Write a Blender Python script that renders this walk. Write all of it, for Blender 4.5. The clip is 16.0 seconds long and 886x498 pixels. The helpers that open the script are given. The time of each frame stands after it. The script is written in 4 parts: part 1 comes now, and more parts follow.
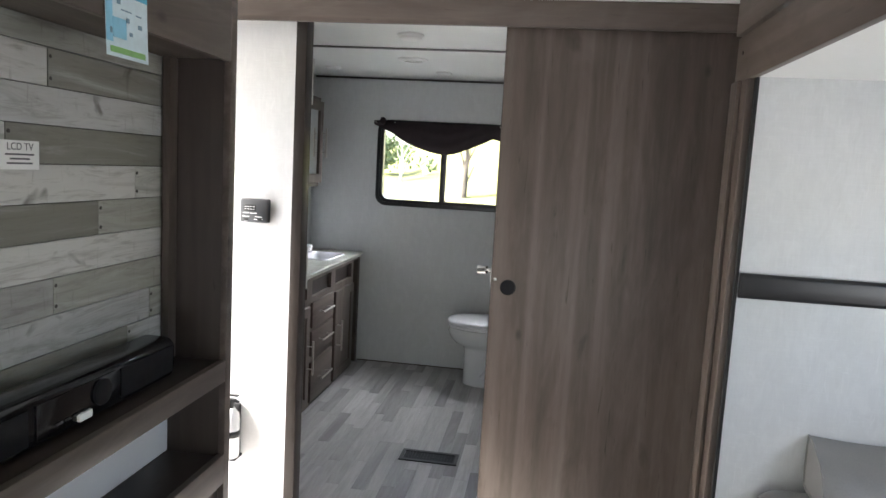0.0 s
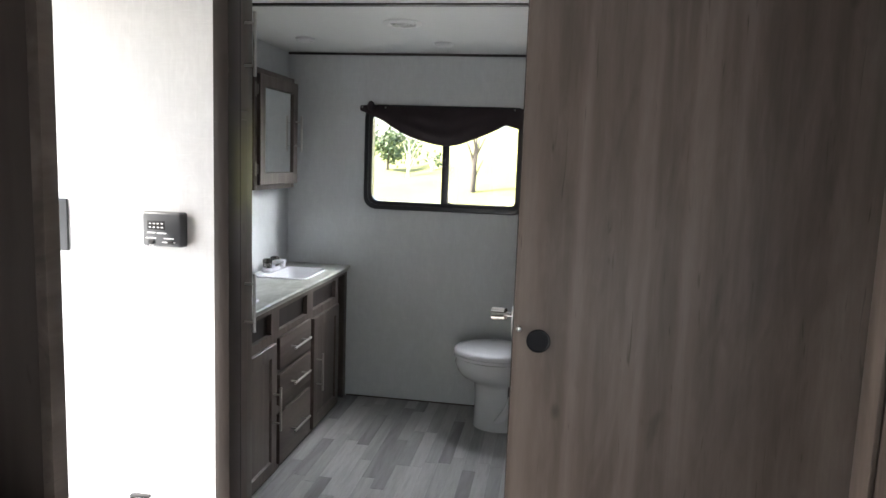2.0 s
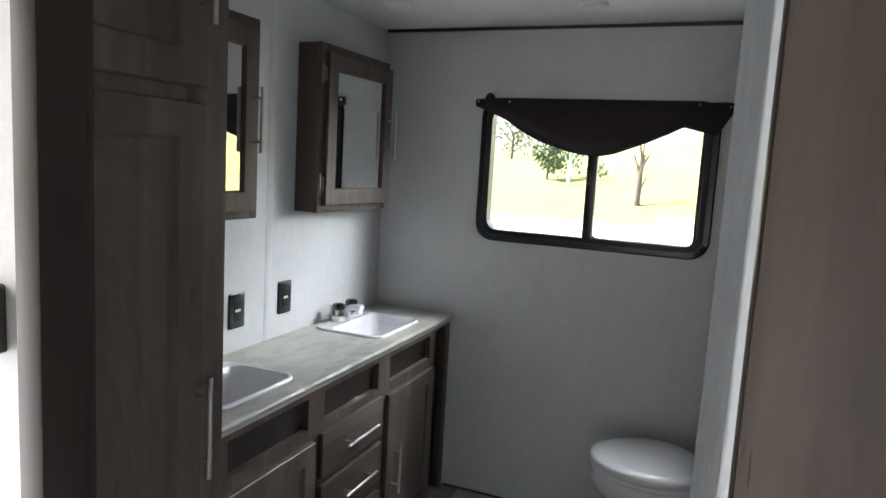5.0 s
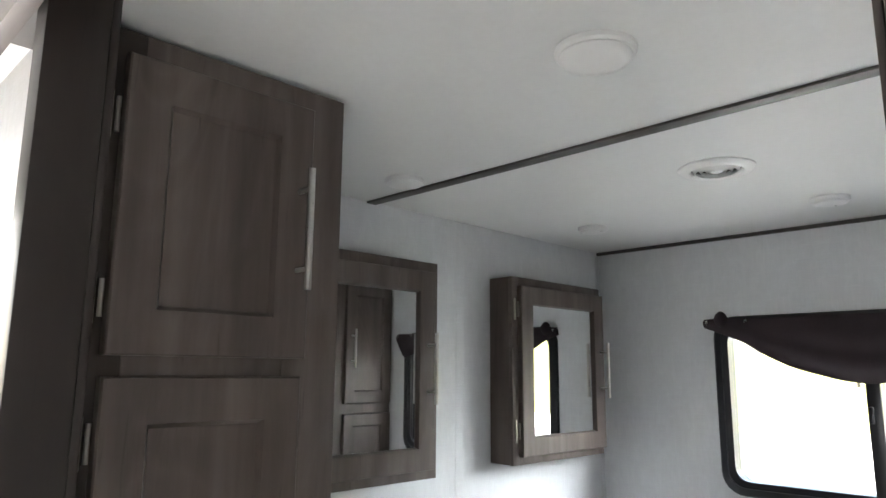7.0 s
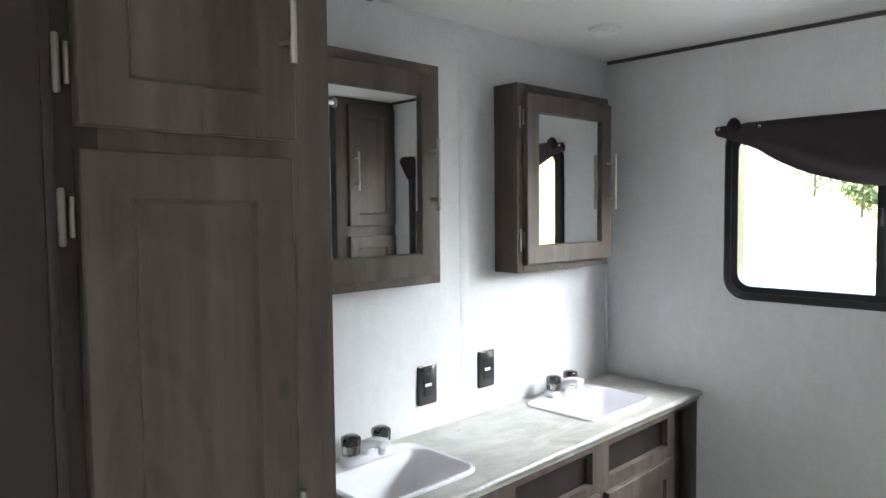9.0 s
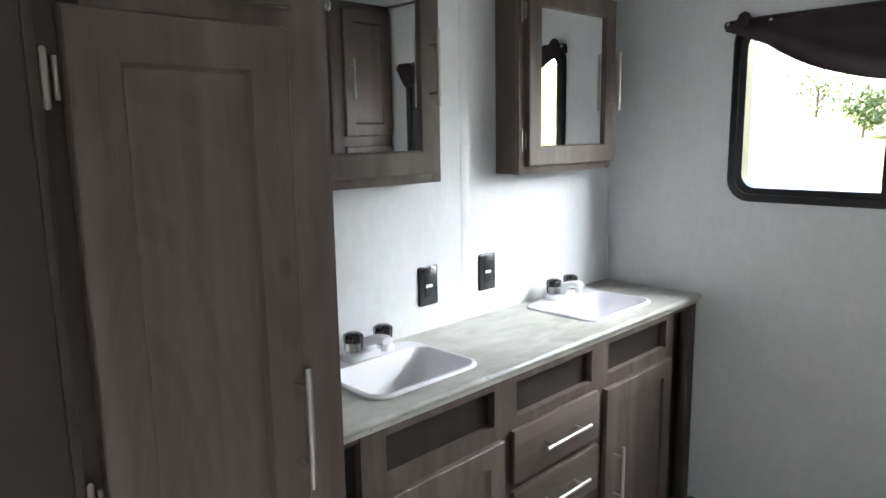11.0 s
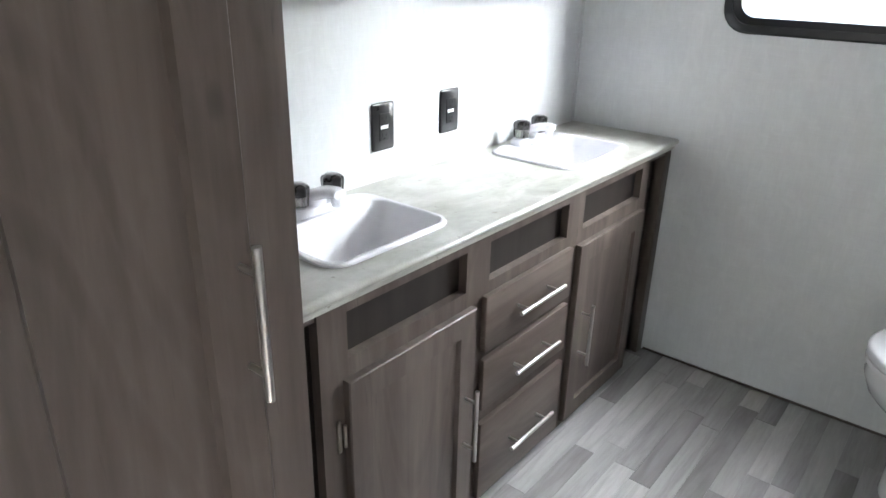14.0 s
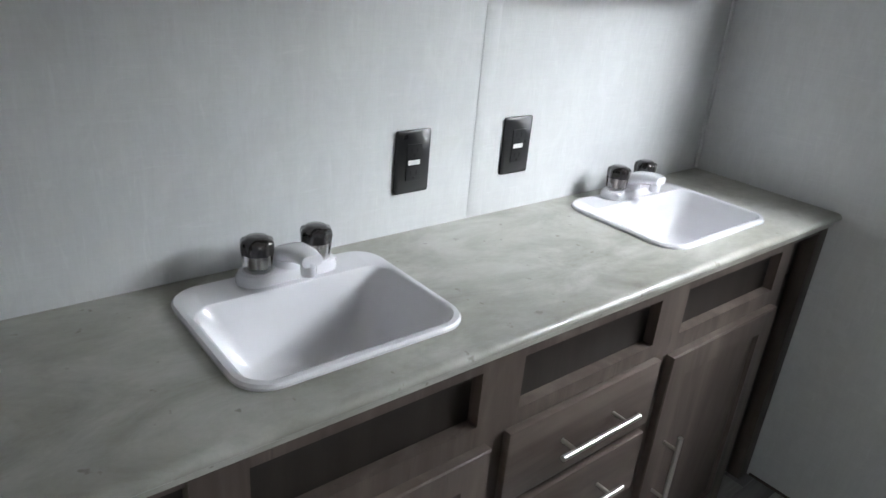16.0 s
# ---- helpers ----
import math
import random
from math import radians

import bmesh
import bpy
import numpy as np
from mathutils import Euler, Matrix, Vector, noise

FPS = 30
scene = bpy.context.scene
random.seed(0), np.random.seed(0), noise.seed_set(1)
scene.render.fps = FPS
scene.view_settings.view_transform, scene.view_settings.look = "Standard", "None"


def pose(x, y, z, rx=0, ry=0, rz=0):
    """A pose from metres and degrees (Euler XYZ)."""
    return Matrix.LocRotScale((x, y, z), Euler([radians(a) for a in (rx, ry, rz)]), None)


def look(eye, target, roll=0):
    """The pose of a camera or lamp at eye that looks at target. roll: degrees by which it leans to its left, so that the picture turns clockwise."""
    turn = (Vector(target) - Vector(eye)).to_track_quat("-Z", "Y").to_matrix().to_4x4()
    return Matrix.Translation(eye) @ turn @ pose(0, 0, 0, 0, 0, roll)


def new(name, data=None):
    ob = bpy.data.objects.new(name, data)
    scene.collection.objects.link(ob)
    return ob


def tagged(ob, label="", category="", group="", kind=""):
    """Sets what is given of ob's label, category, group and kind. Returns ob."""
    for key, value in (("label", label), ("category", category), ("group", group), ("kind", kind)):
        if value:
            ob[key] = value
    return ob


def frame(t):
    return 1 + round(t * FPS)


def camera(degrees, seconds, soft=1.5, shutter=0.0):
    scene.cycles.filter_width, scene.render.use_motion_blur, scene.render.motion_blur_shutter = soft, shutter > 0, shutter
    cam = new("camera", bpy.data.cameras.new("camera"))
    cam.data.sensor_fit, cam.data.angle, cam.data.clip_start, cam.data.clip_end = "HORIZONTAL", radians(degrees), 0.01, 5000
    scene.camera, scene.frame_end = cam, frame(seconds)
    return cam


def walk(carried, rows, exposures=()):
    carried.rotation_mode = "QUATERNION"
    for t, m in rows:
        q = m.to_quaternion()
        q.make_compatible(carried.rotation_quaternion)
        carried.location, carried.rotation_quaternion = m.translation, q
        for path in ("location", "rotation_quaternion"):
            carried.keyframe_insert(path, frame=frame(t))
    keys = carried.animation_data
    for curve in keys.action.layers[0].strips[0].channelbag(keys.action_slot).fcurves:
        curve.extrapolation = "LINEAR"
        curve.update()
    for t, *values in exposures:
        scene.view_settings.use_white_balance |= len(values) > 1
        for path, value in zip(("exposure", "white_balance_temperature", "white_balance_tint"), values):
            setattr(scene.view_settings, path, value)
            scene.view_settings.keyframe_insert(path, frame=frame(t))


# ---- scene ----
cam = camera(66.0, 16.0)
PATH = [
    (0, (0.196, 0.214, 1.425), (-0.083, 2.18, 1.191), 3.2),
    (0.5, (0.129, 0.412, 1.426), (-0.13, 2.378, 1.167), 3.3),
    (1, (0.064, 0.617, 1.422), (-0.164, 2.585, 1.151), 2.3),
    (1.5, (0.076, 0.852, 1.428), (-0.136, 2.819, 1.136), 1.6),
    (2, (0.104, 1.079, 1.425), (-0.203, 3.039, 1.174), 2.1),
    (2.5, (0.099, 1.261, 1.417), (-0.261, 3.21, 1.146), 2.6),
    (3, (0.051, 1.494, 1.428), (-0.325, 3.439, 1.15), 2.2),
    (3.2, (0.04, 1.565, 1.428), (-0.341, 3.508, 1.144), 1.6),
    (5.3, (-0.015, 2.264, 1.471), (-0.86, 4.064, 1.256), 2.6),
    (5.5, (-0.024, 2.306, 1.482), (-0.932, 4.084, 1.362), 2.3),
    (6, (-0.017, 2.384, 1.512), (-1.07, 4.084, 1.561), 1.9),
    (6.5, (0.021, 2.483, 1.549), (-1.237, 4.021, 1.777), 1.0),
    (7, (0.061, 2.549, 1.549), (-1.333, 3.94, 1.9), 0.4),
    (7.5, (0.055, 2.581, 1.526), (-1.396, 3.933, 1.789), -0.3),
    (8, (0.041, 2.588, 1.498), (-1.418, 3.952, 1.603), -0.3),
    (8.5, (0.033, 2.594, 1.478), (-1.408, 3.981, 1.471), -0.2),
    (9, (0.024, 2.602, 1.459), (-1.403, 3.998, 1.345), -0.6),
    (9.2, (0.03, 2.604, 1.453), (-1.396, 3.998, 1.311), -0.6),
    (11.3, (0.0, 2.612, 1.381), (-1.399, 3.988, 0.995), -0.6),
    (11.5, (0.004, 2.617, 1.388), (-1.398, 3.975, 0.954), 0.2),
    (12, (0.011, 2.617, 1.374), (-1.377, 3.96, 0.857), 0.7),
    (12.5, (-0.003, 2.628, 1.359), (-1.374, 3.954, 0.759), 0.7),
    (13, (-0.068, 2.656, 1.341), (-1.394, 3.982, 0.645), 1.0),
    (13.5, (-0.181, 2.716, 1.329), (-1.414, 4.082, 0.546), 0.8),
    (14, (-0.27, 2.756, 1.326), (-1.425, 4.191, 0.545), 1.3),
    (14.5, (-0.33, 2.852, 1.319), (-1.494, 4.3, 0.578), 2.0),
    (15, (-0.374, 3.0, 1.317), (-1.607, 4.393, 0.583), 2.8),
    (15.5, (-0.405, 3.113, 1.315), (-1.718, 4.414, 0.55), 3.8),
    (16, (-0.493, 3.245, 1.301), (-1.883, 4.435, 0.493), 5.1),
]
SKY, SUN = 0.15, 5.0
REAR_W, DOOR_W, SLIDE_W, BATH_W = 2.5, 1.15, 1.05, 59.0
EXPOSURES = [(0.0, 2.75), (1.5, 2.6), (3.0, 2.65), (5.5, 2.35), (6.0, 2.45), (6.5, 2.62), (7.0, 3.25), (7.5, 3.7), (8.0, 3.8), (9.0, 3.36), (11.5, 3.26), (12.0, 3.28), (12.5, 3.4), (13.5, 3.65), (14.0, 3.68), (14.5, 3.5), (15.0, 3.2), (15.5, 2.93), (16.0, 2.68)]
walk(cam, [(t, look(eye, target, roll)) for t, eye, target, roll in PATH], EXPOSURES)

# ---- world and light ----
world = bpy.data.worlds.new("sky")
scene.world = world
world.use_nodes = True
wn = world.node_tree
sky = wn.nodes.new("ShaderNodeTexSky")
sky.sky_type = "NISHITA"
sky.sun_disc = False
sky.sun_elevation, sky.sun_rotation = radians(46), radians(259)
sky.dust_density = 3.0
wn.nodes["Background"].inputs["Strength"].default_value = SKY
wn.links.new(sky.outputs[0], wn.nodes["Background"].inputs["Color"])
sun = new("sun", bpy.data.lights.new("sun", "SUN"))
sun.data.energy, sun.data.angle, sun.data.color = SUN, radians(12), (1.0, 0.95, 0.88)
sun.matrix_world = look((0, 0, 0), (0.69, 0.10, -0.72))


def daylight_lamp(name, place, target, wide, high, watts):
    """An area lamp added in place of daylight through an opening."""
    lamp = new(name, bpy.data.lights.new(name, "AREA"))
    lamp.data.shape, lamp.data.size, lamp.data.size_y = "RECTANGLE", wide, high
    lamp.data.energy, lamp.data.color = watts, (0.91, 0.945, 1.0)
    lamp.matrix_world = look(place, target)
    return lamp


# Added lamp in an unseen rear opening; brightens the front room from low down.
daylight_lamp("daylight_rear_window", (0.0, -2.17, 0.45), (0.0, 0.0, 0.15), 1.7, 0.7, REAR_W)
daylight_lamp("daylight_entry_door", (-1.44, 2.43, 0.66), (0.0, 2.43, 0.66), 0.60, 1.2, DOOR_W)
# Added lamp in an unseen slide-out opening; brightens the end wall and sofa.
daylight_lamp("daylight_slide_window", (1.73, 1.55, 1.02), (0.9, 1.95, 0.1), 0.8, 0.4, SLIDE_W)
# Two added lamps outdoors, out of view, strengthen the sky through the bath window.
daylight_lamp("daylight_bath_window", (0.95, 6.25, 2.50), (-1.20, 4.20, 0.70), 2.4, 1.4, BATH_W)
daylight_lamp("daylight_bath_window_above", (0.05, 5.6, 2.70), (-0.95, 4.15, 0.2), 1.3, 0.7, 18.0)

# ---- materials ----


def material(name):
    m = bpy.data.materials.new(name)
    m.use_nodes = True
    return m, m.node_tree, m.node_tree.nodes["Principled BSDF"]


def link(nt, a, b):
    nt.links.new(a, b)


def ramp(nt, fac, stops):
    r = nt.nodes.new("ShaderNodeValToRGB")
    while len(r.color_ramp.elements) < len(stops):
        r.color_ramp.elements.new(0.5)
    for e, (p, c) in zip(r.color_ramp.elements, stops):
        e.position, e.color = p, (*c, 1)
    link(nt, fac, r.inputs[0])
    return r.outputs[0]


def coords(nt, scale, spread=0.0):
    """Object coordinates times scale, shifted at random from part to part."""
    tc = nt.nodes.new("ShaderNodeTexCoord")
    mp = nt.nodes.new("ShaderNodeMapping")
    mp.inputs["Scale"].default_value = scale
    link(nt, tc.outputs["Object"], mp.inputs["Vector"])
    if spread:
        info = nt.nodes.new("ShaderNodeObjectInfo")
        mul = nt.nodes.new("ShaderNodeVectorMath")
        mul.operation = "SCALE"
        mul.inputs[0].default_value = (spread, spread * 0.7, spread * 1.3)
        link(nt, info.outputs["Random"], mul.inputs["Scale"])
        link(nt, mul.outputs[0], mp.inputs["Location"])
    return mp.outputs[0]


def noise_tex(nt, vec, scale, detail=4, rough=0.55, distort=0.0):
    n = nt.nodes.new("ShaderNodeTexNoise")
    n.inputs["Scale"].default_value, n.inputs["Detail"].default_value = scale, detail
    n.inputs["Roughness"].default_value, n.inputs["Distortion"].default_value = rough, distort
    link(nt, vec, n.inputs["Vector"])
    return n.outputs["Fac"]


def mixed(nt, fac, a, b, mode="MIX"):
    m = nt.nodes.new("ShaderNodeMix")
    m.data_type, m.blend_type = "RGBA", mode
    for v, i in ((fac, 0), (a, 6), (b, 7)):
        if isinstance(v, (int, float)):
            m.inputs[i].default_value = v
        elif isinstance(v, tuple):
            m.inputs[i].default_value = (*v, 1)
        else:
            link(nt, v, m.inputs[i])
    return m.outputs[2]


def bump(nt, b, height, strength, distance=0.002):
    n = nt.nodes.new("ShaderNodeBump")
    n.inputs["Strength"].default_value, n.inputs["Distance"].default_value = strength, distance
    link(nt, height, n.inputs["Height"])
    link(nt, n.outputs[0], b.inputs["Normal"])


def wood(name, axis, dark, mid, light, rough=0.42, spread=7.0, figured=0.24, dashes=0.42):
    """Grained wood laminate; the grain runs along axis."""
    m, nt, b = material(name)
    def along(k):
        r = [1.0, 1.0, 1.0]
        r["xyz".index(axis)] = k
        return r
    v = coords(nt, along(0.16), spread)
    cloud = noise_tex(nt, coords(nt, along(0.35), spread * 1.3), 3.2, 4, 0.6, 0.8)
    broad = noise_tex(nt, v, 8, 4, 0.6, 2.4)
    streak = noise_tex(nt, v, 30, 4, 0.6, 1.4)
    fine = noise_tex(nt, coords(nt, along(0.05), spread), 150, 3, 0.6, 0.3)
    col = ramp(nt, broad, [(0.30, dark), (0.5, mid), (0.70, light)])
    col = mixed(nt, 0.42, col, ramp(nt, cloud, [(0.32, dark), (0.52, mid), (0.70, light)]))
    col = mixed(nt, 0.26, col, ramp(nt, streak, [(0.30, dark), (0.55, mid), (0.74, light)]))
    col = mixed(nt, 0.10, col, ramp(nt, fine, [(0.3, dark), (0.65, light)]))
    band = noise_tex(nt, coords(nt, along(0.015), spread * 0.6), 15, 2, 0.5, 0.3)
    v4 = coords(nt, along(0.20), spread * 1.1)
    wave = nt.nodes.new("ShaderNodeMath")
    wave.operation = "SINE"
    grow = nt.nodes.new("ShaderNodeMath")
    grow.operation = "MULTIPLY"
    grow.inputs[1].default_value = 62.0
    link(nt, noise_tex(nt, v4, 3.4, 1.2, 0.45, 0.35), grow.inputs[0])
    link(nt, grow.outputs[0], wave.inputs[0])
    figure = ramp(nt, wave.outputs[0], [(0.0, mid), (0.55, tuple(0.5 * (p + q) for p, q in zip(mid, light))), (0.97, dark)])
    col = mixed(nt, figured, col, figure)
    col = mixed(nt, 0.34, col, ramp(nt, band, [(0.36, dark), (0.5, mid), (0.62, light)]))
    s2 = [3.2, 3.2, 3.2]
    s2["xyz".index(axis)] = 1.2
    knots = noise_tex(nt, coords(nt, s2, spread), 2.6, 3, 0.5, 0.5)
    col = mixed(nt, ramp(nt, knots, [(0.66, (0, 0, 0)), (0.76, (0.5, 0.5, 0.5))]), col, tuple(c * 0.6 for c in dark))
    s3 = [1.0, 1.0, 1.0]
    s3["xyz".index(axis)] = 0.07
    cracks = noise_tex(nt, coords(nt, s3, spread * 1.7), 85, 2, 0.5, 0.9)
    col = mixed(nt, ramp(nt, cracks, [(0.68, (0, 0, 0)), (0.77, (dashes,) * 3)]), col, tuple(c * 0.6 for c in dark))
    spots = nt.nodes.new("ShaderNodeTexVoronoi")
    spots.inputs["Scale"].default_value = 3.6
    link(nt, coords(nt, along(0.55), spread * 0.9), spots.inputs["Vector"])
    col = mixed(nt, ramp(nt, spots.outputs["Distance"], [(0.012, (0.75,) * 3), (0.055, (0.0,) * 3)]), col, tuple(c * 0.55 for c in dark))
    link(nt, col, b.inputs["Base Color"])
    b.inputs["Roughness"].default_value = rough
    b.inputs["Specular IOR Level"].default_value = 0.32
    bump(nt, b, fine, 0.10, 0.001)
    return m


def plain(name, col, rough=0.5, metal=0.0, vary=0.12, scale=30, relief=0.05, coat=0.0):
    m, nt, b = material(name)
    v = coords(nt, (1, 1, 1), 3.0)
    n = noise_tex(nt, v, scale, 5, 0.6)
    w = noise_tex(nt, v, scale * 0.12, 3, 0.5)
    c = ramp(nt, n, [(0.3, tuple(x * (1 - vary) for x in col)), (0.7, tuple(min(1, x * (1 + vary * 0.5)) for x in col))])
    c = mixed(nt, 0.4, c, ramp(nt, w, [(0.3, tuple(x * (1 - vary) for x in col)), (0.7, col)]))
    link(nt, c, b.inputs["Base Color"])
    link(nt, ramp(nt, n, [(0.2, (rough * 0.85,) * 3), (0.8, (min(1, rough * 1.15),) * 3)]), b.inputs["Roughness"])
    b.inputs["Metallic"].default_value = metal
    b.inputs["Coat Weight"].default_value = coat
    if relief:
        bump(nt, b, n, relief, 0.001)
    return m


def wallboard(name, col):
    """Vinyl-faced panel with a faint linen weave and pale smudges."""
    m, nt, b = material(name)
    warp = noise_tex(nt, coords(nt, (1, 1, 0.05)), 260, 3, 0.6)
    weft = noise_tex(nt, coords(nt, (0.06, 0.06, 1)), 220, 3, 0.6)
    blot = noise_tex(nt, coords(nt, (1, 1, 0.6)), 5, 4, 0.6, 0.4)
    slub = noise_tex(nt, coords(nt, (1, 1, 0.22)), 38, 4, 0.65, 1.0)
    weave = mixed(nt, 0.35, mixed(nt, 0.5, warp, weft), slub)
    c = ramp(nt, weave, [(0.34, tuple(x * 0.90 for x in col)), (0.6, col)])
    c = mixed(nt, ramp(nt, blot, [(0.35, (0.0,) * 3), (0.75, (0.6,) * 3)]), c, tuple(x * 0.86 for x in col))
    scuff = noise_tex(nt, coords(nt, (1, 1, 0.6)), 17, 5, 0.7, 1.2)
    thread = noise_tex(nt, coords(nt, (1, 1, 0.14)), 75, 3, 0.7, 1.2)
    cross = noise_tex(nt, coords(nt, (0.14, 0.14, 1)), 85, 3, 0.7, 1.2)
    c = mixed(nt, ramp(nt, scuff, [(0.46, (0.0,) * 3), (0.72, (0.4,) * 3)]), c, tuple(min(1, x * 1.10) for x in col))
    for n in (thread, cross):
        c = mixed(nt, ramp(nt, n, [(0.60, (0.0,) * 3), (0.74, (0.45,) * 3)]), c, tuple(min(1, x * 1.10) for x in col))
        c = mixed(nt, ramp(nt, n, [(0.24, (0.30,) * 3), (0.38, (0.0,) * 3)]), c, tuple(x * 0.87 for x in col))
    link(nt, c, b.inputs["Base Color"])
    b.inputs["Roughness"].default_value = 0.55
    bump(nt, b, weave, 0.03, 0.0005)
    return m


DARK, MID, LIGHT = (0.047, 0.035, 0.029), (0.093, 0.073, 0.062), (0.172, 0.139, 0.121)
M_WOOD = wood("grey_brown_laminate_upright", "z", DARK, MID, LIGHT)
M_WOOD_Y = wood("grey_brown_laminate_lengthwise", "y", DARK, MID, LIGHT)
M_WOOD_X = wood("grey_brown_laminate_across", "x", DARK, MID, LIGHT)
M_DOOR = wood("grey_brown_door_laminate", "z", DARK, MID, LIGHT, figured=0.05, dashes=0.68)
# Wood copy far darker than the fronts: recess shade is put into the colour.
M_RECESS = wood("recess_shaded_brown_panel", "z", (0.016, 0.012, 0.010), (0.024, 0.019, 0.016), (0.036, 0.029, 0.025), 0.5)
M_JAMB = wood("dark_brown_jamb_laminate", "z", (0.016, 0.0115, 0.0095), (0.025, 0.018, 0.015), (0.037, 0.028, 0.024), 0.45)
# Darker wood copies: shade is put into stile, recess end and shelf colours.
M_WOOD_SHADED = wood("shaded_brown_laminate", "z", (0.030, 0.022, 0.019), (0.047, 0.035, 0.030), (0.068, 0.053, 0.046), 0.45)
M_SHELF_SHADED = wood("shaded_brown_shelf_laminate", "y", (0.023, 0.016, 0.0135), (0.037, 0.027, 0.023), (0.056, 0.043, 0.037), 0.45)
M_WALL = wallboard("grey_white_wallboard", (0.66, 0.675, 0.68))
M_WALL_FRONT = wallboard("white_wallboard", (0.76, 0.76, 0.755))
M_CEIL = plain("white_ceiling_panel", (0.78, 0.79, 0.77), 0.5, 0, 0.04, 60, 0.03)
M_TRIM = plain("dark_brown_trim", (0.05, 0.043, 0.038), 0.45)
M_BLACK = plain("black_plastic", (0.013, 0.013, 0.014), 0.3)
M_CHARCOAL = plain("charcoal_plastic", (0.05, 0.052, 0.056), 0.4)
M_FRAME = plain("black_window_frame", (0.014, 0.014, 0.016), 0.32)
M_NICKEL = plain("brushed_nickel", (0.56, 0.54, 0.51), 0.30, 1.0, 0.06, 80, 0.0)
M_HINGE = plain("dull_nickel", (0.38, 0.35, 0.31), 0.38, 1.0, 0.08, 80, 0.0)
M_CHROME = plain("chrome", (0.72, 0.71, 0.69), 0.12, 1.0, 0.03, 40, 0.0)
M_SINK = plain("white_gloss_plastic", (0.80, 0.80, 0.83), 0.22, 0, 0.03, 20, 0.0, 0.3)
M_PORCELAIN = plain("white_porcelain", (0.78, 0.79, 0.80), 0.15, 0, 0.03, 20, 0.0, 0.5)
M_LAMP = plain("white_lamp_lens", (0.82, 0.82, 0.80), 0.3, 0, 0.03, 20, 0.0)
M_PAPER = plain("white_card", (0.83, 0.83, 0.82), 0.7, 0, 0.03, 20, 0.0)
M_INK = plain("grey_print", (0.12, 0.12, 0.13), 0.7, 0, 0.05, 20, 0.0)
M_BLUE = plain("blue_print", (0.10, 0.48, 0.72), 0.5, 0, 0.35, 40, 0.0)
M_GREEN = plain("green_print", (0.25, 0.50, 0.18), 0.5, 0, 0.3, 30, 0.0)
M_SKYBLUE = plain("pale_blue_print", (0.30, 0.66, 0.84), 0.5, 0, 0.2, 30, 0.0)
M_PALE = plain("very_pale_blue_print", (0.66, 0.80, 0.86), 0.5, 0, 0.12, 40, 0.0)
M_BLUEGREY = plain("blue_grey_print", (0.20, 0.34, 0.44), 0.6, 0, 0.2, 40, 0.0)
M_CURTAIN = plain("pale_blue_shower_fabric", (0.70, 0.745, 0.79), 0.75, 0, 0.05, 120, 0.08)
M_VALANCE = plain("black_brown_fabric", (0.033, 0.021, 0.024), 0.85, 0, 0.25, 220, 0.25)
M_SOFA = plain("grey_leatherette", (0.20, 0.195, 0.19), 0.45, 0, 0.1, 160, 0.15)
M_RED = plain("red_lamp_lens", (0.75, 0.04, 0.03), 0.25, 0, 0.05, 20, 0.0)
M_PULL = plain("matt_black_cup", (0.004, 0.004, 0.006), 0.5, 0, 0.2, 30, 0.0)
M_PULL.node_tree.nodes["Principled BSDF"].inputs["Specular IOR Level"].default_value = 0.2
M_GLOSS = plain("gloss_black_plastic", (0.006, 0.006, 0.008), 0.14, 0, 0.2, 30, 0.0)
M_RAIL = plain("black_vinyl_padding", (0.013, 0.012, 0.013), 0.34, 0, 0.15, 90, 0.08)
M_RUBBER = plain("black_rubber", (0.012, 0.012, 0.012), 0.7)


def counter_material():
    m, nt, b = material("mottled_grey_laminate")
    v = coords(nt, (1.3, 0.7, 1))
    a = noise_tex(nt, v, 5, 6, 0.62, 1.1)
    s = noise_tex(nt, v, 22, 5, 0.7, 0.4)
    k = noise_tex(nt, coords(nt, (1, 1, 1)), 46, 2, 0.5)
    c = ramp(nt, a, [(0.30, (0.22, 0.215, 0.175)), (0.47, (0.345, 0.345, 0.30)), (0.64, (0.50, 0.505, 0.465))])
    c = mixed(nt, 0.35, c, ramp(nt, s, [(0.32, (0.25, 0.245, 0.215)), (0.68, (0.46, 0.46, 0.43))]))
    c = mixed(nt, ramp(nt, k, [(0.69, (0, 0, 0)), (0.75, (0.6, 0.6, 0.6))]), c, (0.16, 0.14, 0.11))
    link(nt, c, b.inputs["Base Color"])
    b.inputs["Roughness"].default_value = 0.3
    bump(nt, b, s, 0.04, 0.0006)
    return m


def plank_material(name, tones, axis, rough):
    """Boards whose tone changes from board to board, with grain, streaks and saw marks."""
    m, nt, b = material(name)
    info = nt.nodes.new("ShaderNodeObjectInfo")
    tone = ramp(nt, info.outputs["Random"], tones)
    tone.node.color_ramp.interpolation = "CONSTANT"
    s = [1.0, 1.0, 1.0]
    s["xyz".index(axis)] = 0.09
    v = coords(nt, s, 9.0)
    g = noise_tex(nt, v, 75, 5, 0.65, 0.5)
    w = noise_tex(nt, v, 14, 4, 0.6, 0.8)
    c = mixed(nt, ramp(nt, g, [(0.32, (0.30,) * 3), (0.62, (0.0,) * 3)]), tone, tuple(0.09 + 0.02 * i for i in (1, 0, 0)))
    c = mixed(nt, ramp(nt, w, [(0.42, (0.0,) * 3), (0.70, (0.34,) * 3)]), c, (0.62, 0.61, 0.60))
    link(nt, c, b.inputs["Base Color"])
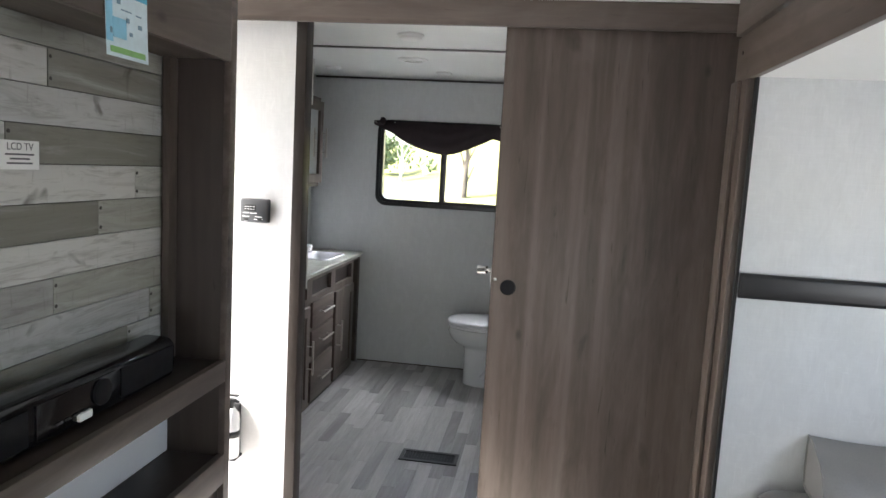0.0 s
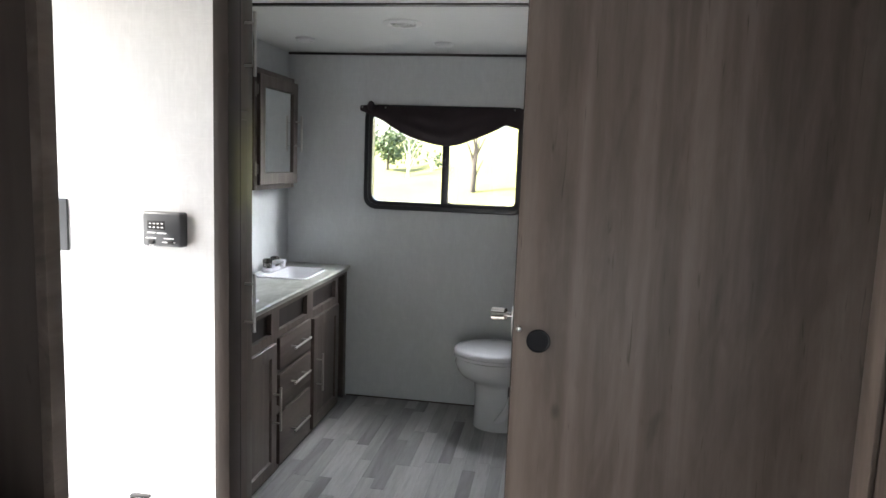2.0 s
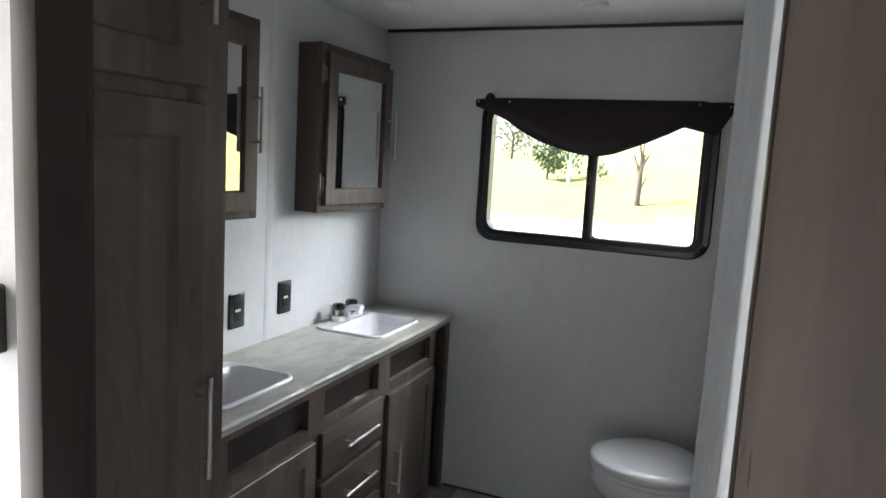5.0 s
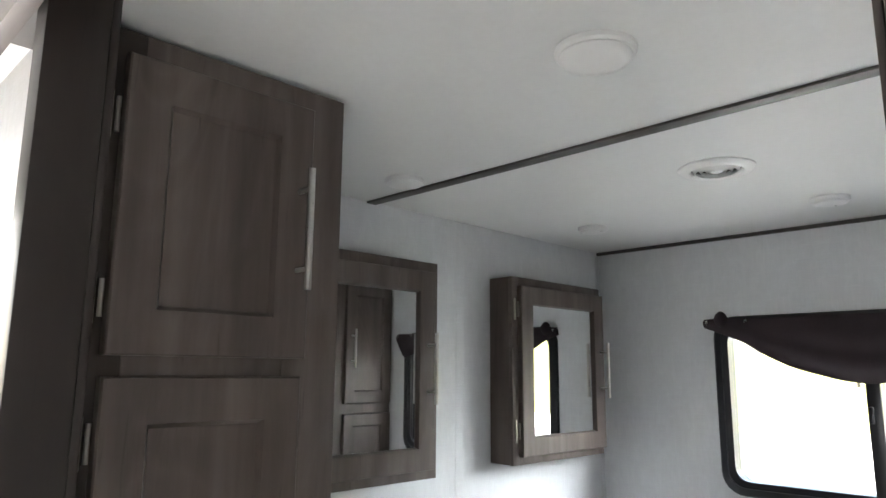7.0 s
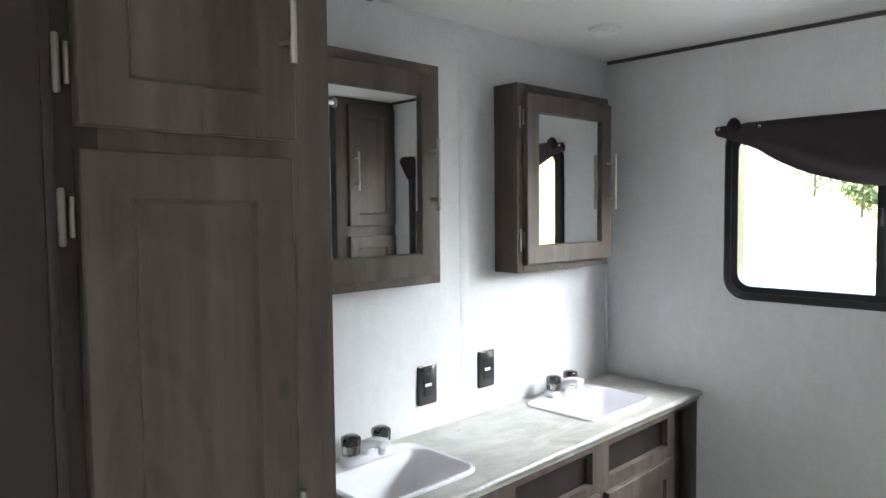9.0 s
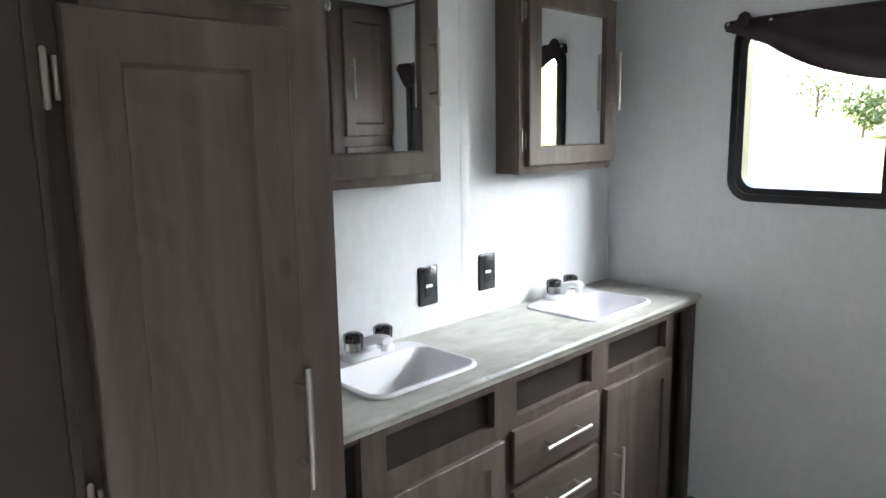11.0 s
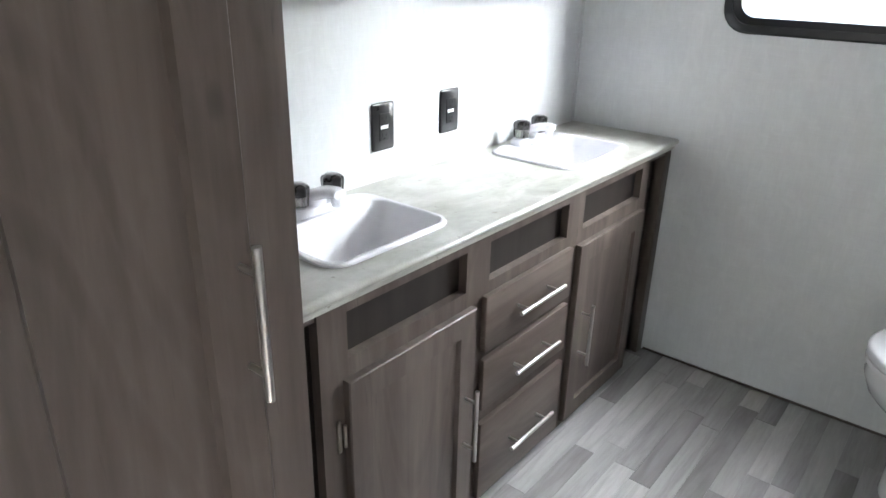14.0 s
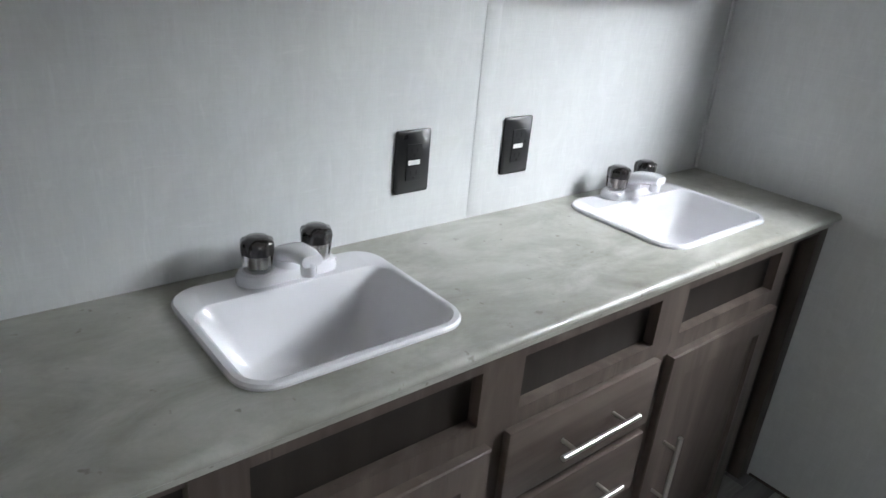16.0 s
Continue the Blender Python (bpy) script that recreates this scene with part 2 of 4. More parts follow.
    b.inputs["Roughness"].default_value = rough
    bump(nt, b, g, 0.12, 0.001)
    return m


M_COUNTER = counter_material()
M_FLOOR = plank_material("grey_vinyl_planks", [(0.0, (0.36, 0.352, 0.347)), (0.25, (0.42, 0.412, 0.406)), (0.5, (0.33, 0.322, 0.317)), (0.75, (0.46, 0.452, 0.446))], "y", 0.36)
M_FLOOR_DARK = plank_material("dark_grey_vinyl_planks", [(0.0, (0.205, 0.198, 0.195)), (0.5, (0.255, 0.247, 0.243))], "y", 0.36)


def board_material(name, tones):
    """Weathered, whitewashed boards with knots, saw marks and stained ends."""
    m, nt, b = material(name)
    info = nt.nodes.new("ShaderNodeObjectInfo")
    tone = ramp(nt, info.outputs["Random"], tones)
    tone.node.color_ramp.interpolation = "CONSTANT"
    v = coords(nt, (1, 0.10, 1), 9.0)
    g = noise_tex(nt, v, 60, 5, 0.65, 1.2)
    w = noise_tex(nt, v, 16, 5, 0.65, 2.0)
    k = noise_tex(nt, coords(nt, (1, 0.55, 1), 9.0), 9, 3, 0.55, 0.8)
    saw = noise_tex(nt, coords(nt, (1, 1, 0.15), 5.0), 90, 2, 0.5)
    c = mixed(nt, ramp(nt, w, [(0.34, (0.45,) * 3), (0.52, (0.0,) * 3)]), tone, (0.16, 0.15, 0.125))
    c = mixed(nt, ramp(nt, g, [(0.28, (0.5,) * 3), (0.46, (0.0,) * 3)]), c, (0.13, 0.12, 0.10))
    c = mixed(nt, ramp(nt, w, [(0.55, (0.0,) * 3), (0.75, (0.45,) * 3)]), c, (0.62, 0.62, 0.60))
    c = mixed(nt, ramp(nt, k, [(0.66, (0.0,) * 3), (0.74, (0.75,) * 3)]), c, (0.075, 0.065, 0.05))
    c = mixed(nt, ramp(nt, saw, [(0.64, (0.0,) * 3), (0.74, (0.25,) * 3)]), c, (0.12, 0.11, 0.09))
    link(nt, c, b.inputs["Base Color"])
    b.inputs["Roughness"].default_value = 0.5
    bump(nt, b, g, 0.15, 0.001)
    return m


M_BOARDS = {"pale": board_material("pale_weathered_boards", [(0.0, (0.50, 0.50, 0.465)), (0.35, (0.56, 0.56, 0.54)), (0.7, (0.47, 0.475, 0.47))]),
            "mid": board_material("grey_weathered_boards", [(0.0, (0.335, 0.335, 0.30)), (0.5, (0.36, 0.36, 0.35))]),
            "dark": board_material("dark_weathered_boards", [(0.0, (0.215, 0.212, 0.185)), (0.5, (0.24, 0.237, 0.21))])}


def glass_material(name, tint, rough):
    m, nt, b = material(name)
    b.inputs["Base Color"].default_value = (*tint, 1)
    b.inputs["Transmission Weight"].default_value = 1.0
    b.inputs["Roughness"].default_value, b.inputs["IOR"].default_value = rough, 1.45
    return m


M_GLASS = glass_material("clear_glass", (0.97, 0.99, 0.98), 0.0)
M_SMOKE = plain("dark_smoky_acrylic", (0.022, 0.019, 0.019), 0.07, 0, 0.2, 30, 0.0, 0.6)
M_CLEAR = glass_material("smoky_clear_acrylic", (0.62, 0.60, 0.59), 0.03)
M_MIRROR, _nt, _b = material("mirror_silver")
_b.inputs["Base Color"].default_value = (0.86, 0.88, 0.88, 1)
_b.inputs["Metallic"].default_value, _b.inputs["Roughness"].default_value = 1.0, 0.015

# ---- mesh helpers ----


def box(bm, x0, x1, y0, y1, z0, z1, bevel=0.0):
    r = bmesh.ops.create_cube(bm, size=1.0, matrix=Matrix.LocRotScale(((x0 + x1) / 2, (y0 + y1) / 2, (z0 + z1) / 2), None, (x1 - x0, y1 - y0, z1 - z0)))
    if bevel:
        edges = list({e for v in r["verts"] for e in v.link_edges})
        bmesh.ops.bevel(bm, geom=edges, offset=bevel, segments=2, affect="EDGES", profile=0.6)
    return bm


def boxes(*rows, bevel=0.0):
    bm = bmesh.new()
    for r in rows:
        box(bm, *r, bevel=bevel)
    return bm


def rod(bm, a, b, r, r2=None, seg=14):
    a, b = Vector(a), Vector(b)
    m = Matrix.Translation((a + b) / 2) @ (b - a).to_track_quat("Z", "Y").to_matrix().to_4x4()
    bmesh.ops.create_cone(bm, cap_ends=True, segments=seg, radius1=r, radius2=r if r2 is None else r2, depth=(b - a).length, matrix=m)
    return bm


def loft(bm, loops, cap=(True, True)):
    """Skins closed loops of the same length."""
    rings = [[bm.verts.new(p) for p in lp] for lp in loops]
    n = len(rings[0])
    for a, b in zip(rings, rings[1:]):
        for i in range(n):
            bm.faces.new((a[i], a[(i + 1) % n], b[(i + 1) % n], b[i]))
    if cap[0]:
        bm.faces.new(rings[0][::-1])
    if cap[1]:
        bm.faces.new(rings[-1])
    bmesh.ops.recalc_face_normals(bm, faces=bm.faces)
    return bm


def lathe(bm, profile, centre, axis="z", seg=28, cap=(True, True)):
    loops = []
    for r, h in profile:
        lp = []
        for i in range(seg):
            a = 2 * math.pi * i / seg
            u, w = r * math.cos(a), r * math.sin(a)
            p = {"z": (u, w, h), "y": (u, h, w), "x": (h, u, w)}[axis]
            lp.append(Vector(centre) + Vector(p))
        loops.append(lp)
    return loft(bm, loops, cap)


def rounded(u0, u1, v0, v1, r, seg=6):
    """Points round a rectangle with round corners."""
    pts = []
    for cu, cv, a0 in ((u1 - r, v1 - r, 0), (u0 + r, v1 - r, 90), (u0 + r, v0 + r, 180), (u1 - r, v0 + r, 270)):
        for i in range(seg + 1):
            a = radians(a0 + 90 * i / seg)
            pts.append((cu + r * math.cos(a), cv + r * math.sin(a)))
    return pts


def ellipse(cx, cy, rx, ry, z, seg=32, egg=0.0):
    """A ring in plan; egg lengthens it towards -x."""
    out = []
    for i in range(seg):
        a = 2 * math.pi * i / seg
        c = math.cos(a)
        out.append(Vector((cx + c * (rx * (1 + egg) if c < 0 else rx), cy + ry * math.sin(a), z)))
    return out


def sheet_with_holes(us, vs, solid, to, depth):
    """A slab cut on a grid: us, vs are the cuts, solid(i, j) says which cells are filled, to(u, v, d) places a point."""
    bm = bmesh.new()
    verts = {}

    def v(i, j, d):
        if (i, j, d) not in verts:
            verts[i, j, d] = bm.verts.new(to(us[i], vs[j], depth * d))
        return verts[i, j, d]
    nu, nv = len(us) - 1, len(vs) - 1
    on = {(i, j) for i in range(nu) for j in range(nv) if solid(i, j)}
    for i, j in on:
        for d in (0, 1):
            bm.faces.new([v(a, b, d) for a, b in ((i, j), (i + 1, j), (i + 1, j + 1), (i, j + 1))])
        for (di, dj), (a, b) in (((-1, 0), ((i, j), (i, j + 1))), ((1, 0), ((i + 1, j), (i + 1, j + 1))),
                                 ((0, -1), ((i, j), (i + 1, j))), ((0, 1), ((i, j + 1), (i + 1, j + 1)))):
            if (i + di, j + dj) not in on:
                bm.faces.new((v(*a, 0), v(*b, 0), v(*b, 1), v(*a, 1)))
    bmesh.ops.recalc_face_normals(bm, faces=bm.faces)
    return bm


def mesh_of(name, bm, mat, smooth=40):
    me = bpy.data.meshes.new(name)
    bm.normal_update()
    bm.to_mesh(me)
    bm.free()
    me.materials.append(mat)
    if smooth:
        me.polygons.foreach_set("use_smooth", [True] * len(me.polygons))
        me.set_sharp_from_angle(angle=radians(smooth))
    return me


def thing(name, base, label, category, group="", kind=""):
    ob = new(name)
    ob.empty_display_size = 0.05
    ob.matrix_world = Matrix.Translation(base)
    return tagged(ob, label, category, group, kind)


def part(name, bm, mat, parent, label="", smooth=40):
    """One mesh, drawn in the world's coordinates, under a thing or a part."""
    ob = new(name, mesh_of(name, bm, mat, smooth))
    ob.parent = parent
    ob.matrix_parent_inverse = Matrix.Translation(-parent.matrix_basis.translation)
    return tagged(ob, label)


def solid(name, bm, mat, label, category, group="", kind="", smooth=40):
    """A thing or a piece of the setting that is one mesh."""
    return tagged(new(name, mesh_of(name, bm, mat, smooth)), label, category, group, kind)


def writing(name, text, size, m, mat, parent):
    """Letters as a flat mesh."""
    cu = bpy.data.curves.new(name, "FONT")
    cu.body, cu.size, cu.extrude = text, size, 0.0002
    cu.align_x, cu.align_y = "CENTER", "CENTER"
    tmp = bpy.data.objects.new(name, cu)
    me = bpy.data.meshes.new_from_object(tmp)
    bpy.data.objects.remove(tmp)
    me.transform(m)
    me.materials.append(mat)
    ob = new(name, me)
    ob.parent = parent
    ob.matrix_parent_inverse = Matrix.Translation(-parent.matrix_basis.translation)
    return ob

# ---- the setting ----
XL, YF, H = -1.455, 4.96, 2.03          # side wall, far wall, ceiling height
Y0, XR, XS, ZS = -2.2, 0.86, 1.75, 1.757   # rear end, main side wall, slide-out wall and its ceiling
PY0, PY1 = 2.79, 2.83                  # partition before the bathroom

solid("floor", boxes((XL, XS, Y0, YF, -0.06, -0.003)), M_FLOOR, "grey wood-look vinyl floor of a travel trailer", "floor", kind="structure")
solid("ceiling", boxes((XL - 0.04, XR + 0.04, Y0, YF + 0.04, H, H + 0.05)), M_CEIL, "smooth white ceiling panels", "ceiling", kind="structure")
solid("ceiling_slide_out", boxes((0.8225, XS + 0.04, -1.6, 2.466, ZS, ZS + 0.05)), M_CEIL, "low white ceiling of the slide-out", "ceiling", kind="structure")
solid("wall_far", sheet_with_holes([XL, -0.947, -0.078, 1.0], [-0.05, 1.178, 1.705, H], lambda i, j: (i, j) != (1, 1), lambda u, v, d: (u, YF + d, v), 0.045),
      M_WALL, "pale grey wallboard round the bathroom window", "wall", kind="structure")
solid("wall_side", sheet_with_holes([Y0, 2.12, 2.74, YF + 0.045], [-0.05, 0.02, 1.85, H], lambda i, j: (i, j) != (1, 1), lambda u, v, d: (XL - d, u, v), 0.045),
      M_WALL, "pale grey linen-textured wallboard behind the vanity", "wall", kind="structure")
# Unseen end wall; its low opening is added for the rear lamp.
solid("wall_rear", sheet_with_holes([XL, -0.9, 0.9, XS], [-0.05, 0.12, 0.92, H], lambda i, j: (i, j) != (1, 1), lambda u, v, d: (u, Y0 - d, v), 0.045),
      M_WALL, "pale wallboard at the trailer's rear end", "wall", kind="structure")
# Unseen long wall; the opening is added for the slide-out lamp.
solid("wall_slide_out", sheet_with_holes([-1.6, 1.13, 1.97, 2.51], [-0.05, 0.95, 1.5, ZS], lambda i, j: (i, j) != (1, 1), lambda u, v, d: (XS + d, u, v), 0.045),
      M_WALL, "pale wallboard along the slide-out", "wall", kind="structure")
solid("wall_slide_out_end", boxes((0.826, XS, 2.466, 2.51, 0, ZS)), M_WALL, "bluish white end wall of the slide-out", "wall", kind="structure")
solid("wall_slide_out_rear", boxes((XR, XS, -1.645, -1.6, 0, ZS)), M_WALL, "pale end wall of the slide-out", "wall", kind="structure")
solid("wall_main_rear", boxes((XR, XR + 0.04, Y0, -1.645, 0, H)), M_WALL, "pale wallboard beside the slide-out", "wall", kind="structure")
solid("partition_left", boxes((XL, -0.7475, PY0, PY0 + 0.006, 0, H), (XL, -0.8945, PY0 + 0.0062, PY1, 0, H)), M_WALL_FRONT, "white partition wall before the bathroom", "wall", kind="structure")
solid("partition_right", boxes((0.07, 1.0, PY0, PY1, 0, H)), M_WALL_FRONT, "white partition wall behind the sliding door", "wall", kind="structure")
solid("wall_shower", boxes((0.92, 0.96, PY1, YF, 0, H)), M_SINK, "white plastic shower wall", "wall", kind="structure")
solid("wall_slide_step", boxes((XR, 0.9, 2.511, PY0, 0, H)), M_WALL_FRONT, "narrow pale wall beside the door", "wall", kind="structure")

solid("trim_ceiling_batten", boxes((XL, 0.92, 3.748, 3.782, H - 0.006, H + 0.002), bevel=0.002), M_TRIM, "dark brown ceiling joint batten", "trim", kind="structure")
solid("trim_far_wall_top", boxes((XL + 0.005, 0.92, YF - 0.014, YF - 0.001, H - 0.014, H - 0.001), bevel=0.003), M_TRIM, "thin dark trim along the wall top", "trim", kind="structure")
solid("trim_far_wall_foot", boxes((-1.07, 0.08, YF - 0.007, YF - 0.001, 0.0005, 0.008), bevel=0.002), M_WOOD_X, "dark trim strip at the foot of the wall", "trim", kind="structure")
solid("trim_wall_seam", boxes((XL + 0.0002, XL + 0.0008, 4.122, 4.160, 0.803, H - 0.002), bevel=0.0003), M_WALL, "flat pale strip over a wallboard joint", "trim", kind="structure")
solid("trim_wall_corner", boxes((XL + 0.001, XL + 0.006, 4.944, YF - 0.001, 0.803, H - 0.016), bevel=0.0015), M_WALL, "pale corner strip", "trim", kind="structure")

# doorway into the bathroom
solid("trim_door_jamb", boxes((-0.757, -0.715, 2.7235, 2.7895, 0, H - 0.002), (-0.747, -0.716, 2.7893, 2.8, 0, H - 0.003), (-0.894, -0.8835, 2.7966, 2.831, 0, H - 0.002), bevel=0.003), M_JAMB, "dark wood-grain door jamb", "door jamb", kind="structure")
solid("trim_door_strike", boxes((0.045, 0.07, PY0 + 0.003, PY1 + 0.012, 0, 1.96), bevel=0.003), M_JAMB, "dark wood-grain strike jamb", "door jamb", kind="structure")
solid("trim_door_header", boxes((-1.3, 0.858, 2.700, 2.722, 1.936, H - 0.001), bevel=0.003), M_WOOD_X, "grey-brown wooden fascia over the sliding door", "trim", kind="structure")
solid("trim_door_track", boxes((-0.95, 0.858, 2.724, PY0 - 0.001, 1.975, H - 0.001), bevel=0.002), M_TRIM, "dark track of the sliding door", "door track", kind="structure")

# slide-out surround
solid("trim_slide_out_beam", boxes((0.80, 0.822, Y0, 2.657, 1.755, 1.905), (0.788, 0.846, Y0, 2.65, 1.909, H - 0.001), bevel=0.004), M_WOOD_Y, "grey-brown wooden beam over the slide-out", "trim", kind="structure")
solid("trim_slide_out_post", boxes((0.780, 0.7925, 2.540, 2.62, 0, 1.754), (0.794, 0.8165, 2.478, 2.62, 0, 1.754), bevel=0.003), M_WOOD, "grey-brown wooden post at the slide-out", "trim", kind="structure")
# Black strip drawn for the dark gap between post and wall.
solid("trim_slide_out_seal", boxes((0.817, 0.8205, 2.482, 2.61, 0, 1.752), bevel=0.001), M_RUBBER, "black strip for the dark gap beside the slide-out post", "trim", kind="structure")
solid("trim_slide_out_seal", boxes((0.814, 0.8255, 2.462, 2.50, 0, 1.756), bevel=0.003), M_RUBBER, "black rubber seal at the slide-out", "seal", kind="structure")
bolt = thing("screw_cap", (0.80, 2.60, 1.85), "small dark screw cap on the wooden beam", "screw")
part("cap", rod(bmesh.new(), (0.7965, 2.585, 1.848), (0.8005, 2.585, 1.848), 0.006), M_TRIM, bolt)

# ---- the bathroom window ----
def window_ring(bm, u0, u1, v0, v1, r, w, y_in, y_out, lip=0.006):
    """A frame with round corners: outer and inner outline skinned round its section."""
    outer = rounded(u0, u1, v0, v1, r)
    inner = rounded(u0 + w, u1 - w, v0 + w, v1 - w, max(r - w * 0.6, 0.012))
    mid = rounded(u0 + lip, u1 - lip, v0 + lip, v1 - lip, r - lip * 0.5)
    groove = rounded(u0 + w * 0.55, u1 - w * 0.55, v0 + w * 0.55, v1 - w * 0.55, max(r - w * 0.4, 0.012))
    sect = [(outer, y_out), (outer, y_in + lip), (mid, y_in), (groove, y_in), (groove, y_in + 0.007), (inner, y_in + 0.010), (inner, y_out)]
    rings = [[bm.verts.new((p[0], y, p[1])) for p in lp] for lp, y in sect]
    n = len(rings[0])
    for a, b in zip(rings, rings[1:] + rings[:1]):
        for i in range(n):
            bm.faces.new((a[i], a[(i + 1) % n], b[(i + 1) % n], b[i]))
    bmesh.ops.recalc_face_normals(bm, faces=bm.faces)
    return bm


win = thing("window_1", (-0.51, YF, 1.146), "black-framed sliding window with rounded corners", "window", kind="structure")
part("window_frame", window_ring(bmesh.new(), -0.984, -0.040, 1.143, 1.742, 0.075, 0.046, YF - 0.016, YF + 0.05), M_FRAME, win)
part("sash", window_ring(bmesh.new(), -0.515, -0.081, 1.170, 1.715, 0.04, 0.022, YF + 0.002, YF + 0.022, 0.003), M_FRAME, win)
part("mullion", boxes((-0.527, -0.487, YF - 0.006, YF + 0.03, 1.186, 1.70), bevel=0.004), M_FRAME, win)
part("latch", boxes((-0.522, -0.508, YF - 0.022, YF - 0.006, 1.40, 1.45), bevel=0.004), M_BLACK, win)
for name, a, b in (("pane", -0.942, -0.525), ("pane", -0.500, -0.092)):
    p = part(name, boxes((a, b, YF + 0.024, YF + 0.028, 1.184, 1.700)), M_GLASS, win)
    p.visible_shadow = False


def valance():
    top = thing("window_valance", (-0.505, YF - 0.03, 1.62), "black-brown fabric valance swagged across the window", "valance")
    bm = bmesh.new()
    nx, nz = 72, 16
    a, b = -1.006, -0.004
    front, back = [], []
    for i in range(nx + 1):
        u = i / nx
        x = a + (b - a) * u
        if u < 0.14:
            drop = 0.030 + 0.058 * u / 0.14
        elif u < 0.83:
            drop = 0.088 + 0.124 * math.sin(math.pi * (u - 0.14) / 0.69) ** 0.98
        elif u < 0.95:
            drop = 0.088 + 0.034 * (u - 0.83) / 0.12
        else:
            drop = 0.122 - 0.085 * (u - 0.95) / 0.05
        low = 1.733 - drop
        f, k = [], []
        for j in range(nz + 1):
            w = j / nz
            z = 1.733 + (low - 1.733) * w
            sag = 0.5 - 0.5 * math.cos(2 * math.pi * min(1, max(0, (u - 0.06) / 0.84)))
            fold = 0.010 * math.sin(w * 15 - 3.5 * sag) * sag * w + 0.004 * math.sin(u * 55 + w * 4)
            y = YF - 0.030 - 0.020 * math.sin(w * math.pi) * (0.4 + sag) - fold
            f.append(bm.verts.new((x, y, z + 0.003 * math.sin(u * 21))))
            k.append(bm.verts.new((x, y + 0.006, z + 0.003 * math.sin(u * 21))))
        front.append(f)
        back.append(k)
    for i in range(nx):
        for j in range(nz):
            bm.faces.new((front[i][j], front[i + 1][j], front[i + 1][j + 1], front[i][j + 1]))
            bm.faces.new((back[i][j], back[i][j + 1], back[i + 1][j + 1], back[i + 1][j]))
        for j in (0, nz):
            bm.faces.new((front[i][j], back[i][j], back[i + 1][j], front[i + 1][j]))
    for i in (0, nx):
        for j in range(nz):
            bm.faces.new((front[i][j], front[i][j + 1], back[i][j + 1], back[i][j]))
    bmesh.ops.recalc_face_normals(bm, faces=bm.faces)
    part("fabric", bm, M_VALANCE, top, smooth=80)
    part("mounting_board", boxes((-0.99, -0.02, YF - 0.024, YF - 0.001, 1.70, 1.728), bevel=0.003), M_VALANCE, top)
    part("knot", lathe(bmesh.new(), [(0.004, -0.03), (0.018, -0.02), (0.024, 0.0), (0.016, 0.018), (0.005, 0.026)], (-0.945, YF - 0.032, 1.733), "z", 14), M_VALANCE, top)
    for x, z in ((-0.992, 1.722), (-0.857, 1.722), (-0.125, 1.724), (-0.016, 1.718)):
        part("snap", lathe(bmesh.new(), [(0.005, 0.004), (0.0065, 0.0), (0.005, -0.004), (0.002, -0.005)], (x, YF - 0.041, z), "y", 12), M_CHROME, top)


valance()

# ---- cabinet pieces, all facing +x ----


def framed_front(bm, x, y0, y1, z0, z1, rail, thick=0.019, recess=0.009, slope=0.006, hollow=False):
    """A frame of stiles and rails with a sunken panel; x is its front."""
    o = [(y0, z0), (y1, z0), (y1, z1), (y0, z1)]
    def ring(inset, d):
        return [bm.verts.new((x - d, y0 + inset if i in (0, 3) else y1 - inset, z0 + inset if i in (0, 1) else z1 - inset)) for i in range(4)]
    rings = [ring(0.0, thick), ring(0.0, 0.0025), ring(0.0025, 0.0), ring(rail, 0.0), ring(rail + slope, recess)]
    if hollow:
        rings.append(ring(rail + slope, thick))
    for a, b in zip(rings, rings[1:]):
        for i in range(4):
            bm.faces.new((a[i], a[(i + 1) % 4], b[(i + 1) % 4], b[i]))
    if hollow:
        for i in range(4):
            bm.faces.new((rings[0][i], rings[-1][i], rings[-1][(i + 1) % 4], rings[0][(i + 1) % 4]))
    else:
        bm.faces.new(rings[-1])
        bm.faces.new(rings[0])
    bmesh.ops.recalc_face_normals(bm, faces=bm.faces)
    return bm


def bar_handle(parent, x, a, b, label="brushed nickel bar handle"):
    """A bar on two posts: a and b are the bar's ends (y, z); x is the front that it stands on."""
    a, b = Vector((x + 0.033, *a)), Vector((x + 0.033, *b))
    bm = rod(bmesh.new(), a, b, 0.0055)
    for s in (0.17, 0.83):
        p = a.lerp(b, s)
        rod(bm, (x - 0.001, p.y, p.z), p, 0.004, seg=10)
    return part("handle", bm, M_NICKEL, parent, label)


def hinge(parent, x, y, z):
    leaf = [rounded(y - 0.0165 + i, y - 0.0075 - i, z - 0.036 + i * 2, z + 0.036 - i * 2, 0.0042 - i * 0.8, 5) for i in (0.0, 0.0, 0.0015)]
    bm = loft(bmesh.new(), [[Vector((x + d, *p)) for p in lp] for d, lp in zip((0.0005, 0.003, 0.0042), leaf)])
    rod(bm, (x + 0.007, y - 0.002, z - 0.025), (x + 0.007, y - 0.002, z + 0.025), 0.0036, seg=12)
    return part("hinge", bm, M_HINGE, parent, "nickel hinge")


